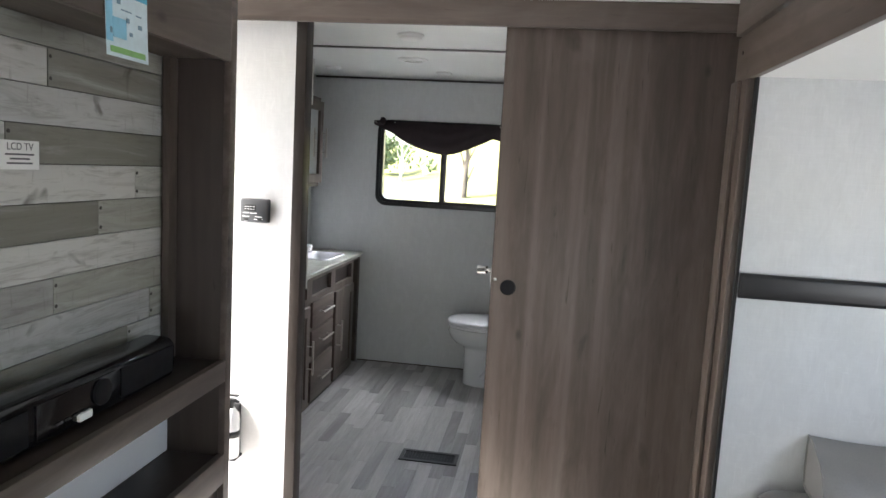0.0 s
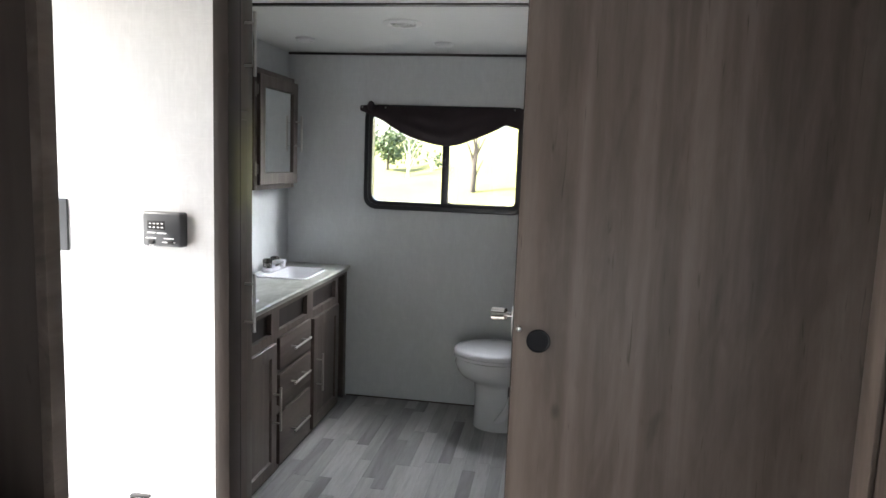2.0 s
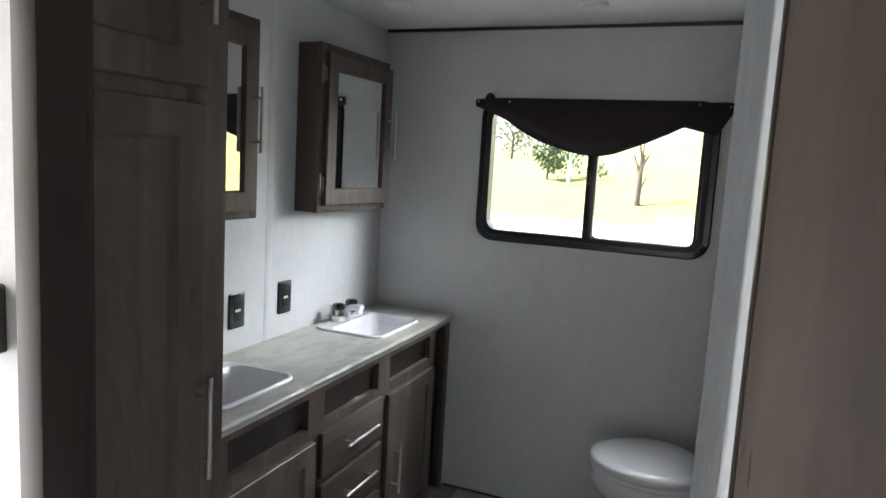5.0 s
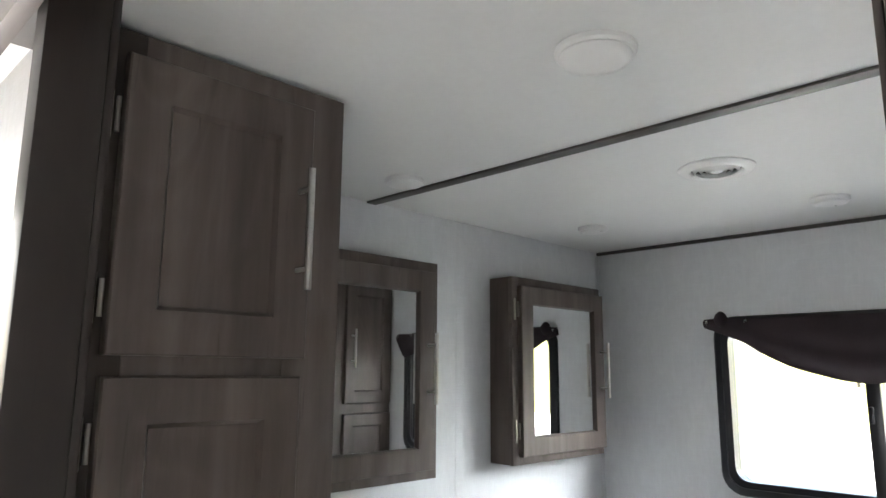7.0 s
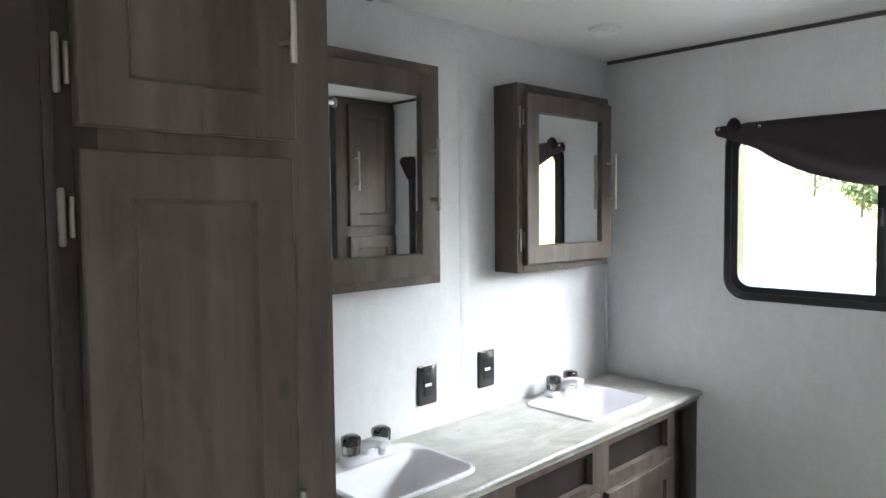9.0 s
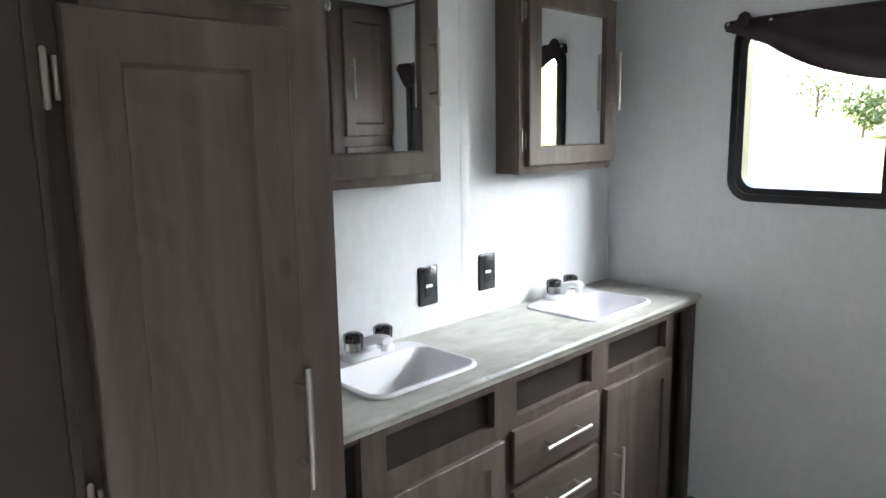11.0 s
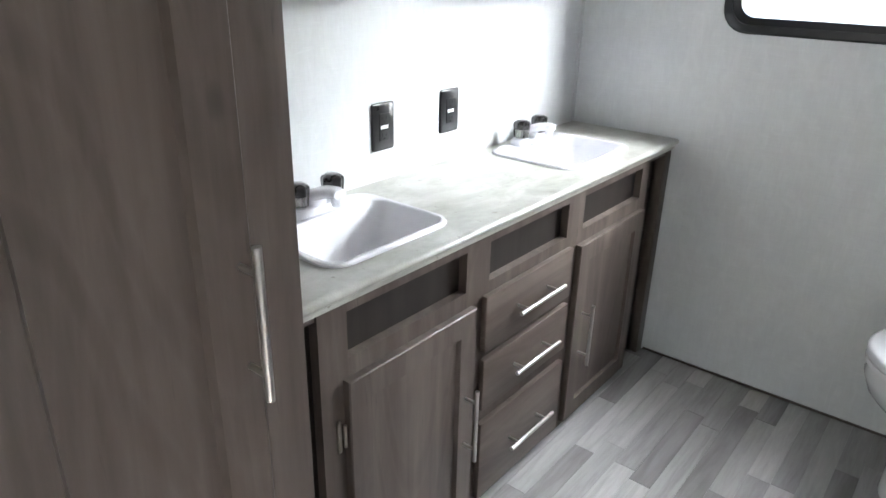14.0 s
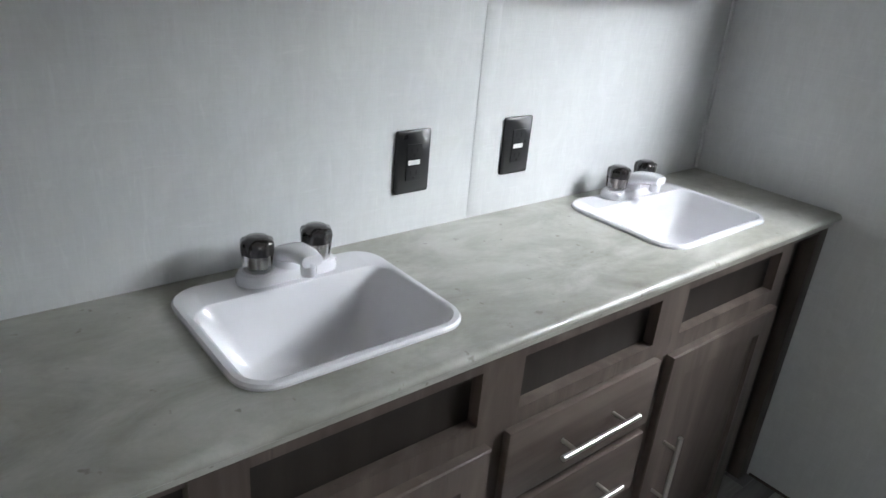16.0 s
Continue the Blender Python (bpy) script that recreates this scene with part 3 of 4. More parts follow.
# tall cabinet beside the doorway
def tall_cabinet():
    t = thing("tall_cabinet", (-1.16, 3.05, 0), "tall grey-brown wood-grain cabinet with two doors beside the vanity", "cabinet")
    part("body", boxes((XL + 0.001, -0.906, PY1 + 0.002, 3.240, 0.0, 2.020), bevel=0.002), M_WOOD, t)
    fr = bmesh.new()
    for r in ((3.140, 3.244, 0.0, 2.022), (2.895, 3.140, 1.955, 2.022), (2.895, 3.140, 1.50, 1.60), (2.895, 3.140, 0.0, 0.12)):
        box(fr, -0.9055, -0.890, *r, bevel=0.001)
    part("face_frame", fr, M_WOOD, t)
    part("hinge_stile", boxes((-0.9055, -0.890, 2.832, 2.895, 0.0, 2.022), bevel=0.001), M_WOOD_SHADED, t, "dark hinge stile")
    d = part("door", framed_front(bmesh.new(), -0.871, 2.867, 3.172, 1.566, 1.983, 0.062), M_WOOD, t)
    bar_handle(d, -0.871, (3.148, 1.672), (3.148, 1.868))
    for z in (1.892, 1.640):
        hinge(d, -0.889, 2.862, z)
    d = part("door", framed_front(bmesh.new(), -0.871, 2.867, 3.165, 0.085, 1.538, 0.062), M_WOOD, t)
    bar_handle(d, -0.871, (3.148, 0.849), (3.148, 1.043))
    for z in (1.455, 0.92, 0.2):
        hinge(d, -0.889, 2.862, z)


tall_cabinet()


# vanity
FX, DX = -1.074, -1.056     # face frame and door fronts


def vanity():
    t = thing("vanity_cabinet", (-1.25, 4.1, 0), "grey-brown wood-grain double vanity cabinet with doors and drawers", "cabinet")
    part("body", boxes((XL + 0.001, -1.115, 3.246, YF - 0.001, 0.001, 0.63), (-1.14, -1.115, 3.246, YF - 0.001, 0.632, 0.764)), M_RECESS, t, "inner panels with recess shade in their colour")
    y = [3.416, 3.485, 3.840, 3.927, 4.280, 4.367, 4.733, 4.781]
    z = [0.0, 0.258, 0.318, 0.446, 0.482, 0.588, 0.649, 0.746, 0.766]
    def filled(i, j):
        return i in (0, 2, 4, 6) or j in (5, 7) or (i == 3 and j in (1, 3))
    fr = sheet_with_holes(y, z, filled, lambda u, v, d: (FX - d, u, v), 0.022)
    part("face_frame", fr, M_WOOD, t)
    # Backing behind the openings, coloured as dark as the shaded recess.
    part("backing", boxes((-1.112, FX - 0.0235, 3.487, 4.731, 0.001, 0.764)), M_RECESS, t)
    part("end_stile", boxes((-1.1145, FX - 0.003, 4.912, YF - 0.001, 0.0, 0.766), bevel=0.002), M_WOOD, t)
    part("end_stile", boxes((-1.112, FX - 0.003, 3.246, 3.262, 0.0, 0.766), bevel=0.002), M_WOOD, t)
    for a, b in ((3.263, 3.415), (4.782, 4.911)):
        part("top_rail", boxes((-1.112, FX - 0.004, a, b, 0.752, 0.766)), M_WOOD_Y, t)
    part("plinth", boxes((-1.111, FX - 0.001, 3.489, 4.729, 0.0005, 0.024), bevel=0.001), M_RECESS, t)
    for y0, y1, hy, hin in ((3.470, 3.8615, 3.828, 3.466), (4.340, 4.751, 4.386, 4.755)):
        d = part("door", framed_front(bmesh.new(), DX, y0, y1, 0.024, 0.610, 0.056), M_WOOD, t)
        bar_handle(d, DX, (hy, 0.222), (hy, 0.420))
        for zz in (0.490, 0.13):
            hinge(d, FX + 0.0005, hin, zz)
    for z0, z1 in ((0.474, 0.622), (0.308, 0.453), (0.030, 0.268)):
        bm = boxes((FX + 0.0005, DX, 3.898, 4.297, z0, z1), bevel=0.006)
        d = part("drawer", bm, M_WOOD_Y, t)
        bar_handle(d, DX, (3.9965, (z0 + z1) / 2 + 0.004), (4.203, (z0 + z1) / 2 + 0.004))


vanity()


SINKS = ((3.503, 3.858), (4.368, 4.746))
SX0, SX1 = -1.415, -1.122


def worktop():
    ys = [3.246, SINKS[0][0] + 0.014, SINKS[0][1] - 0.014, SINKS[1][0] + 0.014, SINKS[1][1] - 0.014, YF - 0.001]
    xs = [XL + 0.001, SX0 + 0.014, SX1 - 0.014, -1.0695]
    bm = sheet_with_holes(xs, ys, lambda i, j: not (i == 1 and j in (1, 3)), lambda u, v, d: (u, v, 0.7665 + d), 0.0335)
    prof = [(-1.0695, 0.800), (-1.0645, 0.7993), (-1.0600, 0.7972), (-1.0570, 0.794), (-1.0560, 0.790), (-1.0570, 0.786), (-1.0595, 0.7832), (-1.0645, 0.782), (-1.0695, 0.782)]
    edge = loft(bmesh.new(), [[Vector((x, y, z)) for x, z in prof] for y in (3.246, YF - 0.001)])
    t = thing("vanity_countertop", (-1.25, 4.1, 0.766), "mottled grey laminate countertop with a rolled front edge", "countertop")
    part("slab", bm, M_COUNTER, t, smooth=30)
    part("front_edge", edge, M_COUNTER, t, "rolled laminate front edge")


worktop()


def basin(y0, y1):
    t = thing("bathroom_sink", (-1.27, (y0 + y1) / 2, 0.80), "white rectangular drop-in plastic sink in the countertop", "sink", "sinks of the vanity")
    seg = 7
    def lp(dx0, dx1, dy, z, r):
        return [Vector((p[0], p[1], z)) for p in rounded(SX0 + dx0, SX1 - dx1, y0 + dy, y1 - dy, r, seg)]
    loops = [lp(0.020, 0.020, 0.020, 0.790, 0.04), lp(0.0, 0.0, 0.0, 0.8005, 0.050), lp(0.0, 0.0, 0.0, 0.8045, 0.050), lp(0.003, 0.003, 0.003, 0.8080, 0.048),
             lp(0.010, 0.010, 0.010, 0.8088, 0.044), lp(0.067, 0.0125, 0.013, 0.8078, 0.034), lp(0.0695, 0.0145, 0.0155, 0.8050, 0.034), lp(0.075, 0.023, 0.027, 0.775, 0.036),
             lp(0.088, 0.042, 0.052, 0.715, 0.040), lp(0.104, 0.062, 0.078, 0.690, 0.044), lp(0.125, 0.09, 0.115, 0.683, 0.03)]
    part("bowl", loft(bmesh.new(), loops, (False, True)), M_SINK, t, smooth=38)
    cx, cy = (SX0 + SX1) / 2 + 0.02, (y0 + y1) / 2
    part("drain", lathe(bmesh.new(), [(0.024, 0.0), (0.024, 0.003), (0.018, 0.004), (0.016, 0.002), (0.004, 0.002)], (cx, cy, 0.6835)), M_CHROME, t, "chrome drain")


def faucet(cy):
    cx = SX0 + 0.030
    t = thing("faucet", (cx, cy, 0.81), "white plastic two-handle faucet with smoky clear knobs", "faucet", "faucets of the vanity")
    z0 = 0.8092
    def lp(w, l, z):
        return [Vector((cx + p[0], cy + p[1], z)) for p in rounded(-w, w, -l, l, w * 0.95, 6)]
    part("base", loft(bmesh.new(), [lp(0.028, 0.084, z0), lp(0.028, 0.084, z0 + 0.009), lp(0.024, 0.080, z0 + 0.016), lp(0.012, 0.06, z0 + 0.018)]), M_SINK, t)
    sp = bmesh.new()
    rows = [(-0.020, 0.022, 0.022, 0.010), (-0.004, 0.034, 0.026, 0.015), (0.020, 0.044, 0.024, 0.014), (0.045, 0.051, 0.020, 0.012), (0.066, 0.054, 0.018, 0.011), (0.080, 0.053, 0.017, 0.009)]
    loops = []
    for dx, dz, wy, wz in rows:
        loops.append([Vector((cx + dx, cy + p[0], z0 + dz + p[1])) for p in rounded(-wy, wy, -wz, wz, min(wy, wz) * 0.9, 4)])
    loft(sp, loops)
    rod(sp, (cx, cy, z0 + 0.008), (cx, cy, z0 + 0.030), 0.026, 0.022)
    rod(sp, (cx + 0.068, cy, z0 + 0.026), (cx + 0.068, cy, z0 + 0.050), 0.0115, 0.013)
    part("spout", sp, M_SINK, t, smooth=60)
    for s in (-1, 1):
        y = cy + s * 0.050
        bm = bmesh.new()
        def flutes(rows):
            return [[Vector((cx + r * (1 + fl * math.cos(8 * a)) * math.cos(a), y + r * (1 + fl * math.cos(8 * a)) * math.sin(a), z0 + dz)) for a in (2 * math.pi * i / 48 for i in range(48))] for r, dz, fl in rows]
        loft(bm, flutes(((0.021, 0.018, 0.0), (0.0225, 0.021, 0.03), (0.0235, 0.034, 0.045), (0.0245, 0.0465, 0.05))))
        k = part("knob", bm, M_CLEAR, t, "smoky clear acrylic knob", smooth=60)
        part("stem", rod(bmesh.new(), (cx, y, z0 + 0.010), (cx, y, z0 + 0.045), 0.009), M_CHROME, k)
        part("cap", loft(bmesh.new(), flutes(((0.0245, 0.0467, 0.05), (0.0255, 0.058, 0.055), (0.0250, 0.0645, 0.05), (0.0225, 0.0685, 0.04), (0.017, 0.0705, 0.01), (0.0155, 0.0722, 0.0), (0.005, 0.0726, 0.0)))), M_SMOKE, k, "dark smoky knob top", smooth=60)
        part("collar", lathe(bmesh.new(), [(0.024, 0.0), (0.023, 0.006), (0.018, 0.009)], (cx, y, z0 + 0.0125)), M_SINK, k)


for (a, b), fy in zip(SINKS, (3.690, 4.562)):
    basin(a, b)
    faucet(fy)


def outlet(y0, z0):
    x, y1, z1 = XL, y0 + 0.077, z0 + 0.119
    t = thing("wall_outlet", (x, y0 + 0.038, z0), "black electrical outlet with a small white label above the counter", "outlet", "outlets over the counter")
    part("plate", loft(bmesh.new(), [[Vector((x + d, p[0], p[1])) for p in rounded(y0 + i, y1 - i, z0 + i, z1 - i, 0.005, 3)] for d, i in ((0.0006, 0), (0.004, 0), (0.0065, 0.003))]), M_BLACK, t)
    cy, cz = (y0 + y1) / 2, (z0 + z1) / 2
    part("socket_face", boxes((x + 0.0067, x + 0.0085, cy - 0.0165, cy + 0.0165, cz - 0.034, cz + 0.034), bevel=0.0007), M_BLACK, t)
    part("label", boxes((x + 0.0087, x + 0.0093, cy - 0.013, cy + 0.013, cz - 0.0045, cz + 0.0045)), M_PAPER, t, "white printed label")
    for s in (-1, 1):
        c = cz + s * 0.021
        bm = boxes((x + 0.0087, x + 0.0092, cy - 0.0075, cy - 0.0055, c - 0.002, c + 0.006), (x + 0.0087, x + 0.0092, cy + 0.0055, cy + 0.0075, c - 0.002, c + 0.006))
        rod(bm, (x + 0.0087, cy, c - 0.008), (x + 0.0092, cy, c - 0.008), 0.0025, seg=10)
        part("slots", bm, M_RUBBER, t)


outlet(3.935, 0.879)
outlet(4.199, 0.882)


def mirror_cabinet(y0, y1, ajar):
    z0, z1, xf = 1.254, 1.858, -1.357
    t = thing("mirror_cabinet", (XL, (y0 + y1) / 2, z0), "grey-brown wood medicine cabinet with a mirrored door on the wall", "mirror cabinet", "mirror cabinets over the sinks")
    part("body", boxes((XL + 0.001, xf - 0.016, y0 + 0.001, y1 - 0.001, z0 + 0.001, z1 - 0.001), bevel=0.002), M_WOOD, t)
    bm = bmesh.new()
    for r in ((y0, y0 + 0.035, z0, z1), (y1 - 0.035, y1, z0, z1), (y0 + 0.035, y1 - 0.035, z1 - 0.035, z1), (y0 + 0.035, y1 - 0.035, z0, z0 + 0.035)):
        box(bm, xf - 0.016, xf, *r, bevel=0.0012)
    part("face_frame", bm, M_WOOD, t)
    a, b = y0 + 0.028, y1 - 0.028
    d = part("door", framed_front(bmesh.new(), xf + 0.0195, a, b, z0 + 0.026, z1 - 0.030, 0.058, 0.019, 0.008, 0.005, True), M_WOOD, t)
    part("mirror", boxes((xf + 0.007, xf + 0.0095, a + 0.050, b - 0.050, z0 + 0.076, z1 - 0.080)), M_MIRROR, d, "silvered mirror pane")
    bar_handle(d, xf + 0.0195, (b - 0.026, 1.457), (b - 0.026, 1.652))
    swing = Matrix.Translation((xf + 0.001, a, 0)) @ Matrix.Rotation(-radians(ajar), 4, "Z") @ Matrix.Translation((-xf - 0.001, -a, 0))
    for ob in (d, *d.children):
        ob.data.transform(swing)
    for z in (1.75, 1.36):
        hinge(d, xf + 0.001, a - 0.004, z)


mirror_cabinet(3.418, 3.942, 0.3)
mirror_cabinet(4.284, 4.808, 1.6)


# ---- toilet ----
def toilet():
    cx, cy = -0.14, 4.688
    t = thing("toilet", (cx, cy, 0), "white porcelain toilet with closed lid and foot pedal", "toilet")
    rings = [(0.02, 0.136, 0.100, 0.0, 0.0), (0.02, 0.139, 0.103, 0.010, 0.0), (0.02, 0.138, 0.102, 0.03, 0.0), (0.02, 0.134, 0.100, 0.16, 0.0), (0.02, 0.133, 0.101, 0.240, 0.05), (0.015, 0.139, 0.108, 0.256, 0.08),
             (0.005, 0.163, 0.140, 0.278, 0.16), (0.0, 0.178, 0.165, 0.310, 0.2), (-0.005, 0.185, 0.18, 0.355, 0.22), (-0.005, 0.180, 0.178, 0.385, 0.22), (-0.005, 0.12, 0.12, 0.388, 0.2)]
    part("bowl", loft(bmesh.new(), [ellipse(cx + o, cy, rx, ry, z, 40, e) for o, rx, ry, z, e in rings]), M_PORCELAIN, t, smooth=60)
    seat = [(0.184, 0.183, 0.3895, 0.22), (0.190, 0.189, 0.392, 0.22), (0.190, 0.189, 0.405, 0.22), (0.186, 0.185, 0.408, 0.22)]
    part("seat", loft(bmesh.new(), [ellipse(cx - 0.005, cy, rx, ry, z, 40, e) for rx, ry, z, e in seat]), M_SINK, t, smooth=50)
    lid = [(0.186, 0.194, 0.4105, 0.22), (0.191, 0.199, 0.414, 0.22), (0.190, 0.198, 0.430, 0.22), (0.182, 0.190, 0.438, 0.22), (0.15, 0.16, 0.446, 0.2), (0.06, 0.06, 0.450, 0.2)]
    part("lid", loft(bmesh.new(), [ellipse(cx - 0.005, cy, rx, ry, z, 40, e) for rx, ry, z, e in lid]), M_SINK, t, smooth=60)
    part("back_ledge", loft(bmesh.new(), [[Vector((p[0], p[1], z)) for p in rounded(0.0, 0.072, cy - w, cy + w, 0.02, 4)] for z, w in ((0.28, 0.09), (0.33, 0.13), (0.386, 0.14), (0.41, 0.14))]), M_PORCELAIN, t)
    for s in (-1, 1):
        part("seat_hinge", rod(bmesh.new(), (0.040, cy + s * 0.06 - 0.02, 0.424), (0.040, cy + s * 0.06 + 0.02, 0.424), 0.014), M_SINK, t)
    bm = bmesh.new()
    path = [(0.006, 0.288, 0.020), (-0.016, 0.268, 0.024), (-0.034, 0.228, 0.024), (-0.050, 0.182, 0.023), (-0.066, 0.138, 0.024), (-0.088, 0.104, 0.024), (-0.112, 0.082, 0.018), (-0.128, 0.074, 0.009)]
    loops = []
    for k, (x, z, r) in enumerate(path):
        p, q = path[max(k - 1, 0)], path[min(k + 1, len(path) - 1)]
        side = Vector((q[1] - p[1], 0, p[0] - q[0])).normalized()
        loops.append([Vector((x, 4.551, z)) + side * u + Vector((0, w, 0)) for u, w in ((e[0], e[1]) for e in rounded(-r, r, -0.014, 0.014, min(r, 0.013) * 0.8, 3))])
    loft(bm, loops)
    bmesh.ops.recalc_face_normals(bm, faces=bm.faces)
    part("foot_pedal", bm, M_SINK, t, "white plastic flush pedal", smooth=60)
    # Black block put in for the dark gap behind the pedal.
    part("pedal_recess", boxes((-0.070, -0.004, 4.575, 4.591, 0.120, 0.262), bevel=0.006), M_BLACK, t)


toilet()


# linen cabinet behind the toilet, facing -x
def linen_cabinet():
    t = thing("linen_cabinet", (0.3, 4.78, 0), "tall grey-brown wood linen cabinet behind the toilet", "cabinet")
    x = 0.086
    part("body", boxes((x, 0.55, 4.585, YF - 0.002, 0.0, H - 0.004), bevel=0.002), M_WOOD, t)
    for z0, z1, h in ((1.382, 1.990, (1.56, 1.755)), (0.48, 1.330, (0.95, 1.145))):
        bm = framed_front(bmesh.new(), 0.0, 4.652, YF - 0.010, z0, z1, 0.058)
        bmesh.ops.transform(bm, matrix=Matrix.Translation((x - 0.0195, 0, 0)) @ Matrix.Scale(-1, 4, (1, 0, 0)), verts=bm.verts)
        bmesh.ops.reverse_faces(bm, faces=bm.faces)
        d = part("door", bm, M_WOOD, t)
        a, b = Vector((x - 0.052, 4.688, h[0])), Vector((x - 0.052, 4.688, h[1]))
        hb = rod(bmesh.new(), a, b, 0.0055)
        for s in (0.17, 0.83):
            p = a.lerp(b, s)
            rod(hb, (x - 0.019, p.y, p.z), p, 0.004, seg=10)
        part("handle", hb, M_NICKEL, d, "brushed nickel bar handle")


linen_cabinet()


# shower with its curtain
def shower():
    t = thing("shower_pan", (0.5, 3.7, 0), "white plastic shower pan behind the curtain", "shower pan")
    part("pan", sheet_with_holes([0.13, 0.19, 0.87, 0.918], [2.835, 2.88, 4.53, 4.583], lambda i, j: (i, j) != (1, 1), lambda u, v, d: (u, v, 0.001 + d), 0.16), M_SINK, t)
    part("pan_floor", boxes((0.19, 0.87, 2.88, 4.53, 0.001, 0.05)), M_SINK, t)
    solid("shower_end_panel", boxes((0.13, 0.918, 4.562, 4.583, 0.162, H - 0.002)), M_SINK, "white plastic shower end panel", "shower wall", kind="structure")
    r = thing("shower_rod", (0.1, 3.5, 1.95), "white shower curtain rod under the ceiling", "curtain rod")
    part("rod", rod(bmesh.new(), (0.052, 2.836, 1.985), (0.052, 4.561, 1.985), 0.012), M_NICKEL, r)
    for y in (2.836, 4.556):
        part("flange", rod(bmesh.new(), (0.052, y - 0.004, 1.985), (0.052, y + 0.004, 1.985), 0.025), M_NICKEL, r)
    c = thing("shower_curtain", (0.06, 3.6, 0.2), "pale blue-white shower curtain hanging in soft folds", "curtain")
    bm = bmesh.new()
    ny, nz = 150, 40
    rows = []
    for i in range(ny + 1):
        u = i / ny
        col = []
        for j in range(nz + 1):
            w = j / nz
            z = 1.968 - w * 1.60
            y = 2.90 + u * (0.968 + 0.012 * math.sin(2.2 * w))
            amp = 0.006 + 0.008 * w
            x = 0.040 - 0.006 * w * u + amp * (math.sin(u * 46 + 0.9 * math.sin(3 * w)) * (0.6 + 0.4 * math.sin(u * 9 + 1))) + 0.005 * math.sin(u * 118 + 5 * w)
            if u > 0.90:
                x += (-0.003 - 0.010 * w * w - x) * min(1.0, (u - 0.90) / 0.07)
            col.append((bm.verts.new((x, y, z)), bm.verts.new((x + 0.0015, y, z))))
        rows.append(col)
    for i in range(ny):
        for j in range(nz):
            for k in (0, 1):
                bm.faces.new((rows[i][j][k], rows[i + 1][j][k], rows[i + 1][j + 1][k], rows[i][j + 1][k]))
    for i in range(ny):
        for j in (0, nz):
            bm.faces.new((rows[i][j][0], rows[i + 1][j][0], rows[i + 1][j][1], rows[i][j][1]))
    for i in (0, ny):
        for j in range(nz):
            bm.faces.new((rows[i][j][0], rows[i][j + 1][0], rows[i][j + 1][1], rows[i][j][1]))
    bmesh.ops.recalc_face_normals(bm, faces=bm.faces)
    part("fabric", bm, M_CURTAIN, c, smooth=80)
    for i in range(10):
        y = 2.93 + i * 0.103
        rg = bmesh.new()
        n = 20
        loft(rg, [[Vector((0.052 + (0.017 + 0.0018 * math.cos(b)) * math.cos(a), y + 0.0018 * math.sin(b), 1.982 + (0.017 + 0.0018 * math.cos(b)) * math.sin(a))) for b in (math.pi * k / 3 for k in range(6))] for a in (2 * math.pi * q / n for q in range(n + 1))], (False, False))
        part("ring", rg, M_NICKEL, c)


shower()


# ---- bathroom ceiling fittings ----
def dome_light(x, y, r, label, depth):
    t = thing("ceiling_light", (x, y, H), label, "ceiling light", "ceiling lights of the bathroom")
    part("base", lathe(bmesh.new(), [(r, -0.0005), (r, -0.008), (r * 0.94, -0.012), (r * 0.9, -0.012)], (x, y, H)), M_LAMP, t)
    part("lens", lathe(bmesh.new(), [(r * 0.88, -0.0125), (r * 0.84, -0.0125 - depth * 0.45), (r * 0.66, -0.0125 - depth * 0.8), (r * 0.35, -0.0125 - depth * 0.97), (0.004, -0.0125 - depth)], (x, y, H)), M_LAMP, t, smooth=60)


dome_light(-0.46, 3.392, 0.062, "round white domed ceiling light, unlit", 0.016)
for x, y in ((-1.205, 3.672), (-1.185, 4.512), (-0.485, 4.618)):
    dome_light(x, y, 0.050, "small round white ceiling light, unlit", 0.007)


def ceiling_vent(x, y):
    t = thing("ceiling_vent", (x, y, H), "round white slotted ceiling air vent", "vent")
    part("rim", lathe(bmesh.new(), [(0.088, -0.0005), (0.088, -0.004), (0.080, -0.009), (0.062, -0.011), (0.058, -0.008), (0.058, -0.001)], (x, y, H), cap=(False, False)), M_LAMP, t)
    # Thin black disc gives the slots their dark depth by colour.
    part("backing", lathe(bmesh.new(), [(0.0575, -0.0008), (0.0575, -0.002)], (x, y, H)), M_BLACK, t, "black disc for the darkness behind the slots")
    part("hub", lathe(bmesh.new(), [(0.014, -0.002), (0.016, -0.010), (0.010, -0.012)], (x, y, H)), M_LAMP, t)
    for r in (0.054, 0.040, 0.027):
        part("slat", lathe(bmesh.new(), [(r, -0.0035), (r - 0.0060, -0.0125), (r - 0.0070, -0.0120), (r - 0.0012, -0.0030)], (x, y, H), cap=(False, False)), M_LAMP, t)


ceiling_vent(-0.590, 4.118)


def floor_vent():
    t = thing("floor_register", (-0.27, 3.415, 0), "black slotted metal floor heat register", "floor vent")
    x0, x1, y0, y1 = -0.412, -0.126, 3.352, 3.482
    part("frame", sheet_with_holes([x0, x0 + 0.018, x1 - 0.018, x1], [y0, y0 + 0.020, y1 - 0.020, y1], lambda i, j: (i, j) != (1, 1), lambda u, v, d: (u, v, 0.0012 + d), 0.005), M_BLACK, t)
    part("backing", boxes((x0 + 0.018, x1 - 0.018, y0 + 0.02, y1 - 0.02, 0.0012, 0.002)), M_PULL, t)
    n = 17
    for i in range(n):
        x = x0 + 0.024 + (x1 - x0 - 0.048) * i / (n - 1)
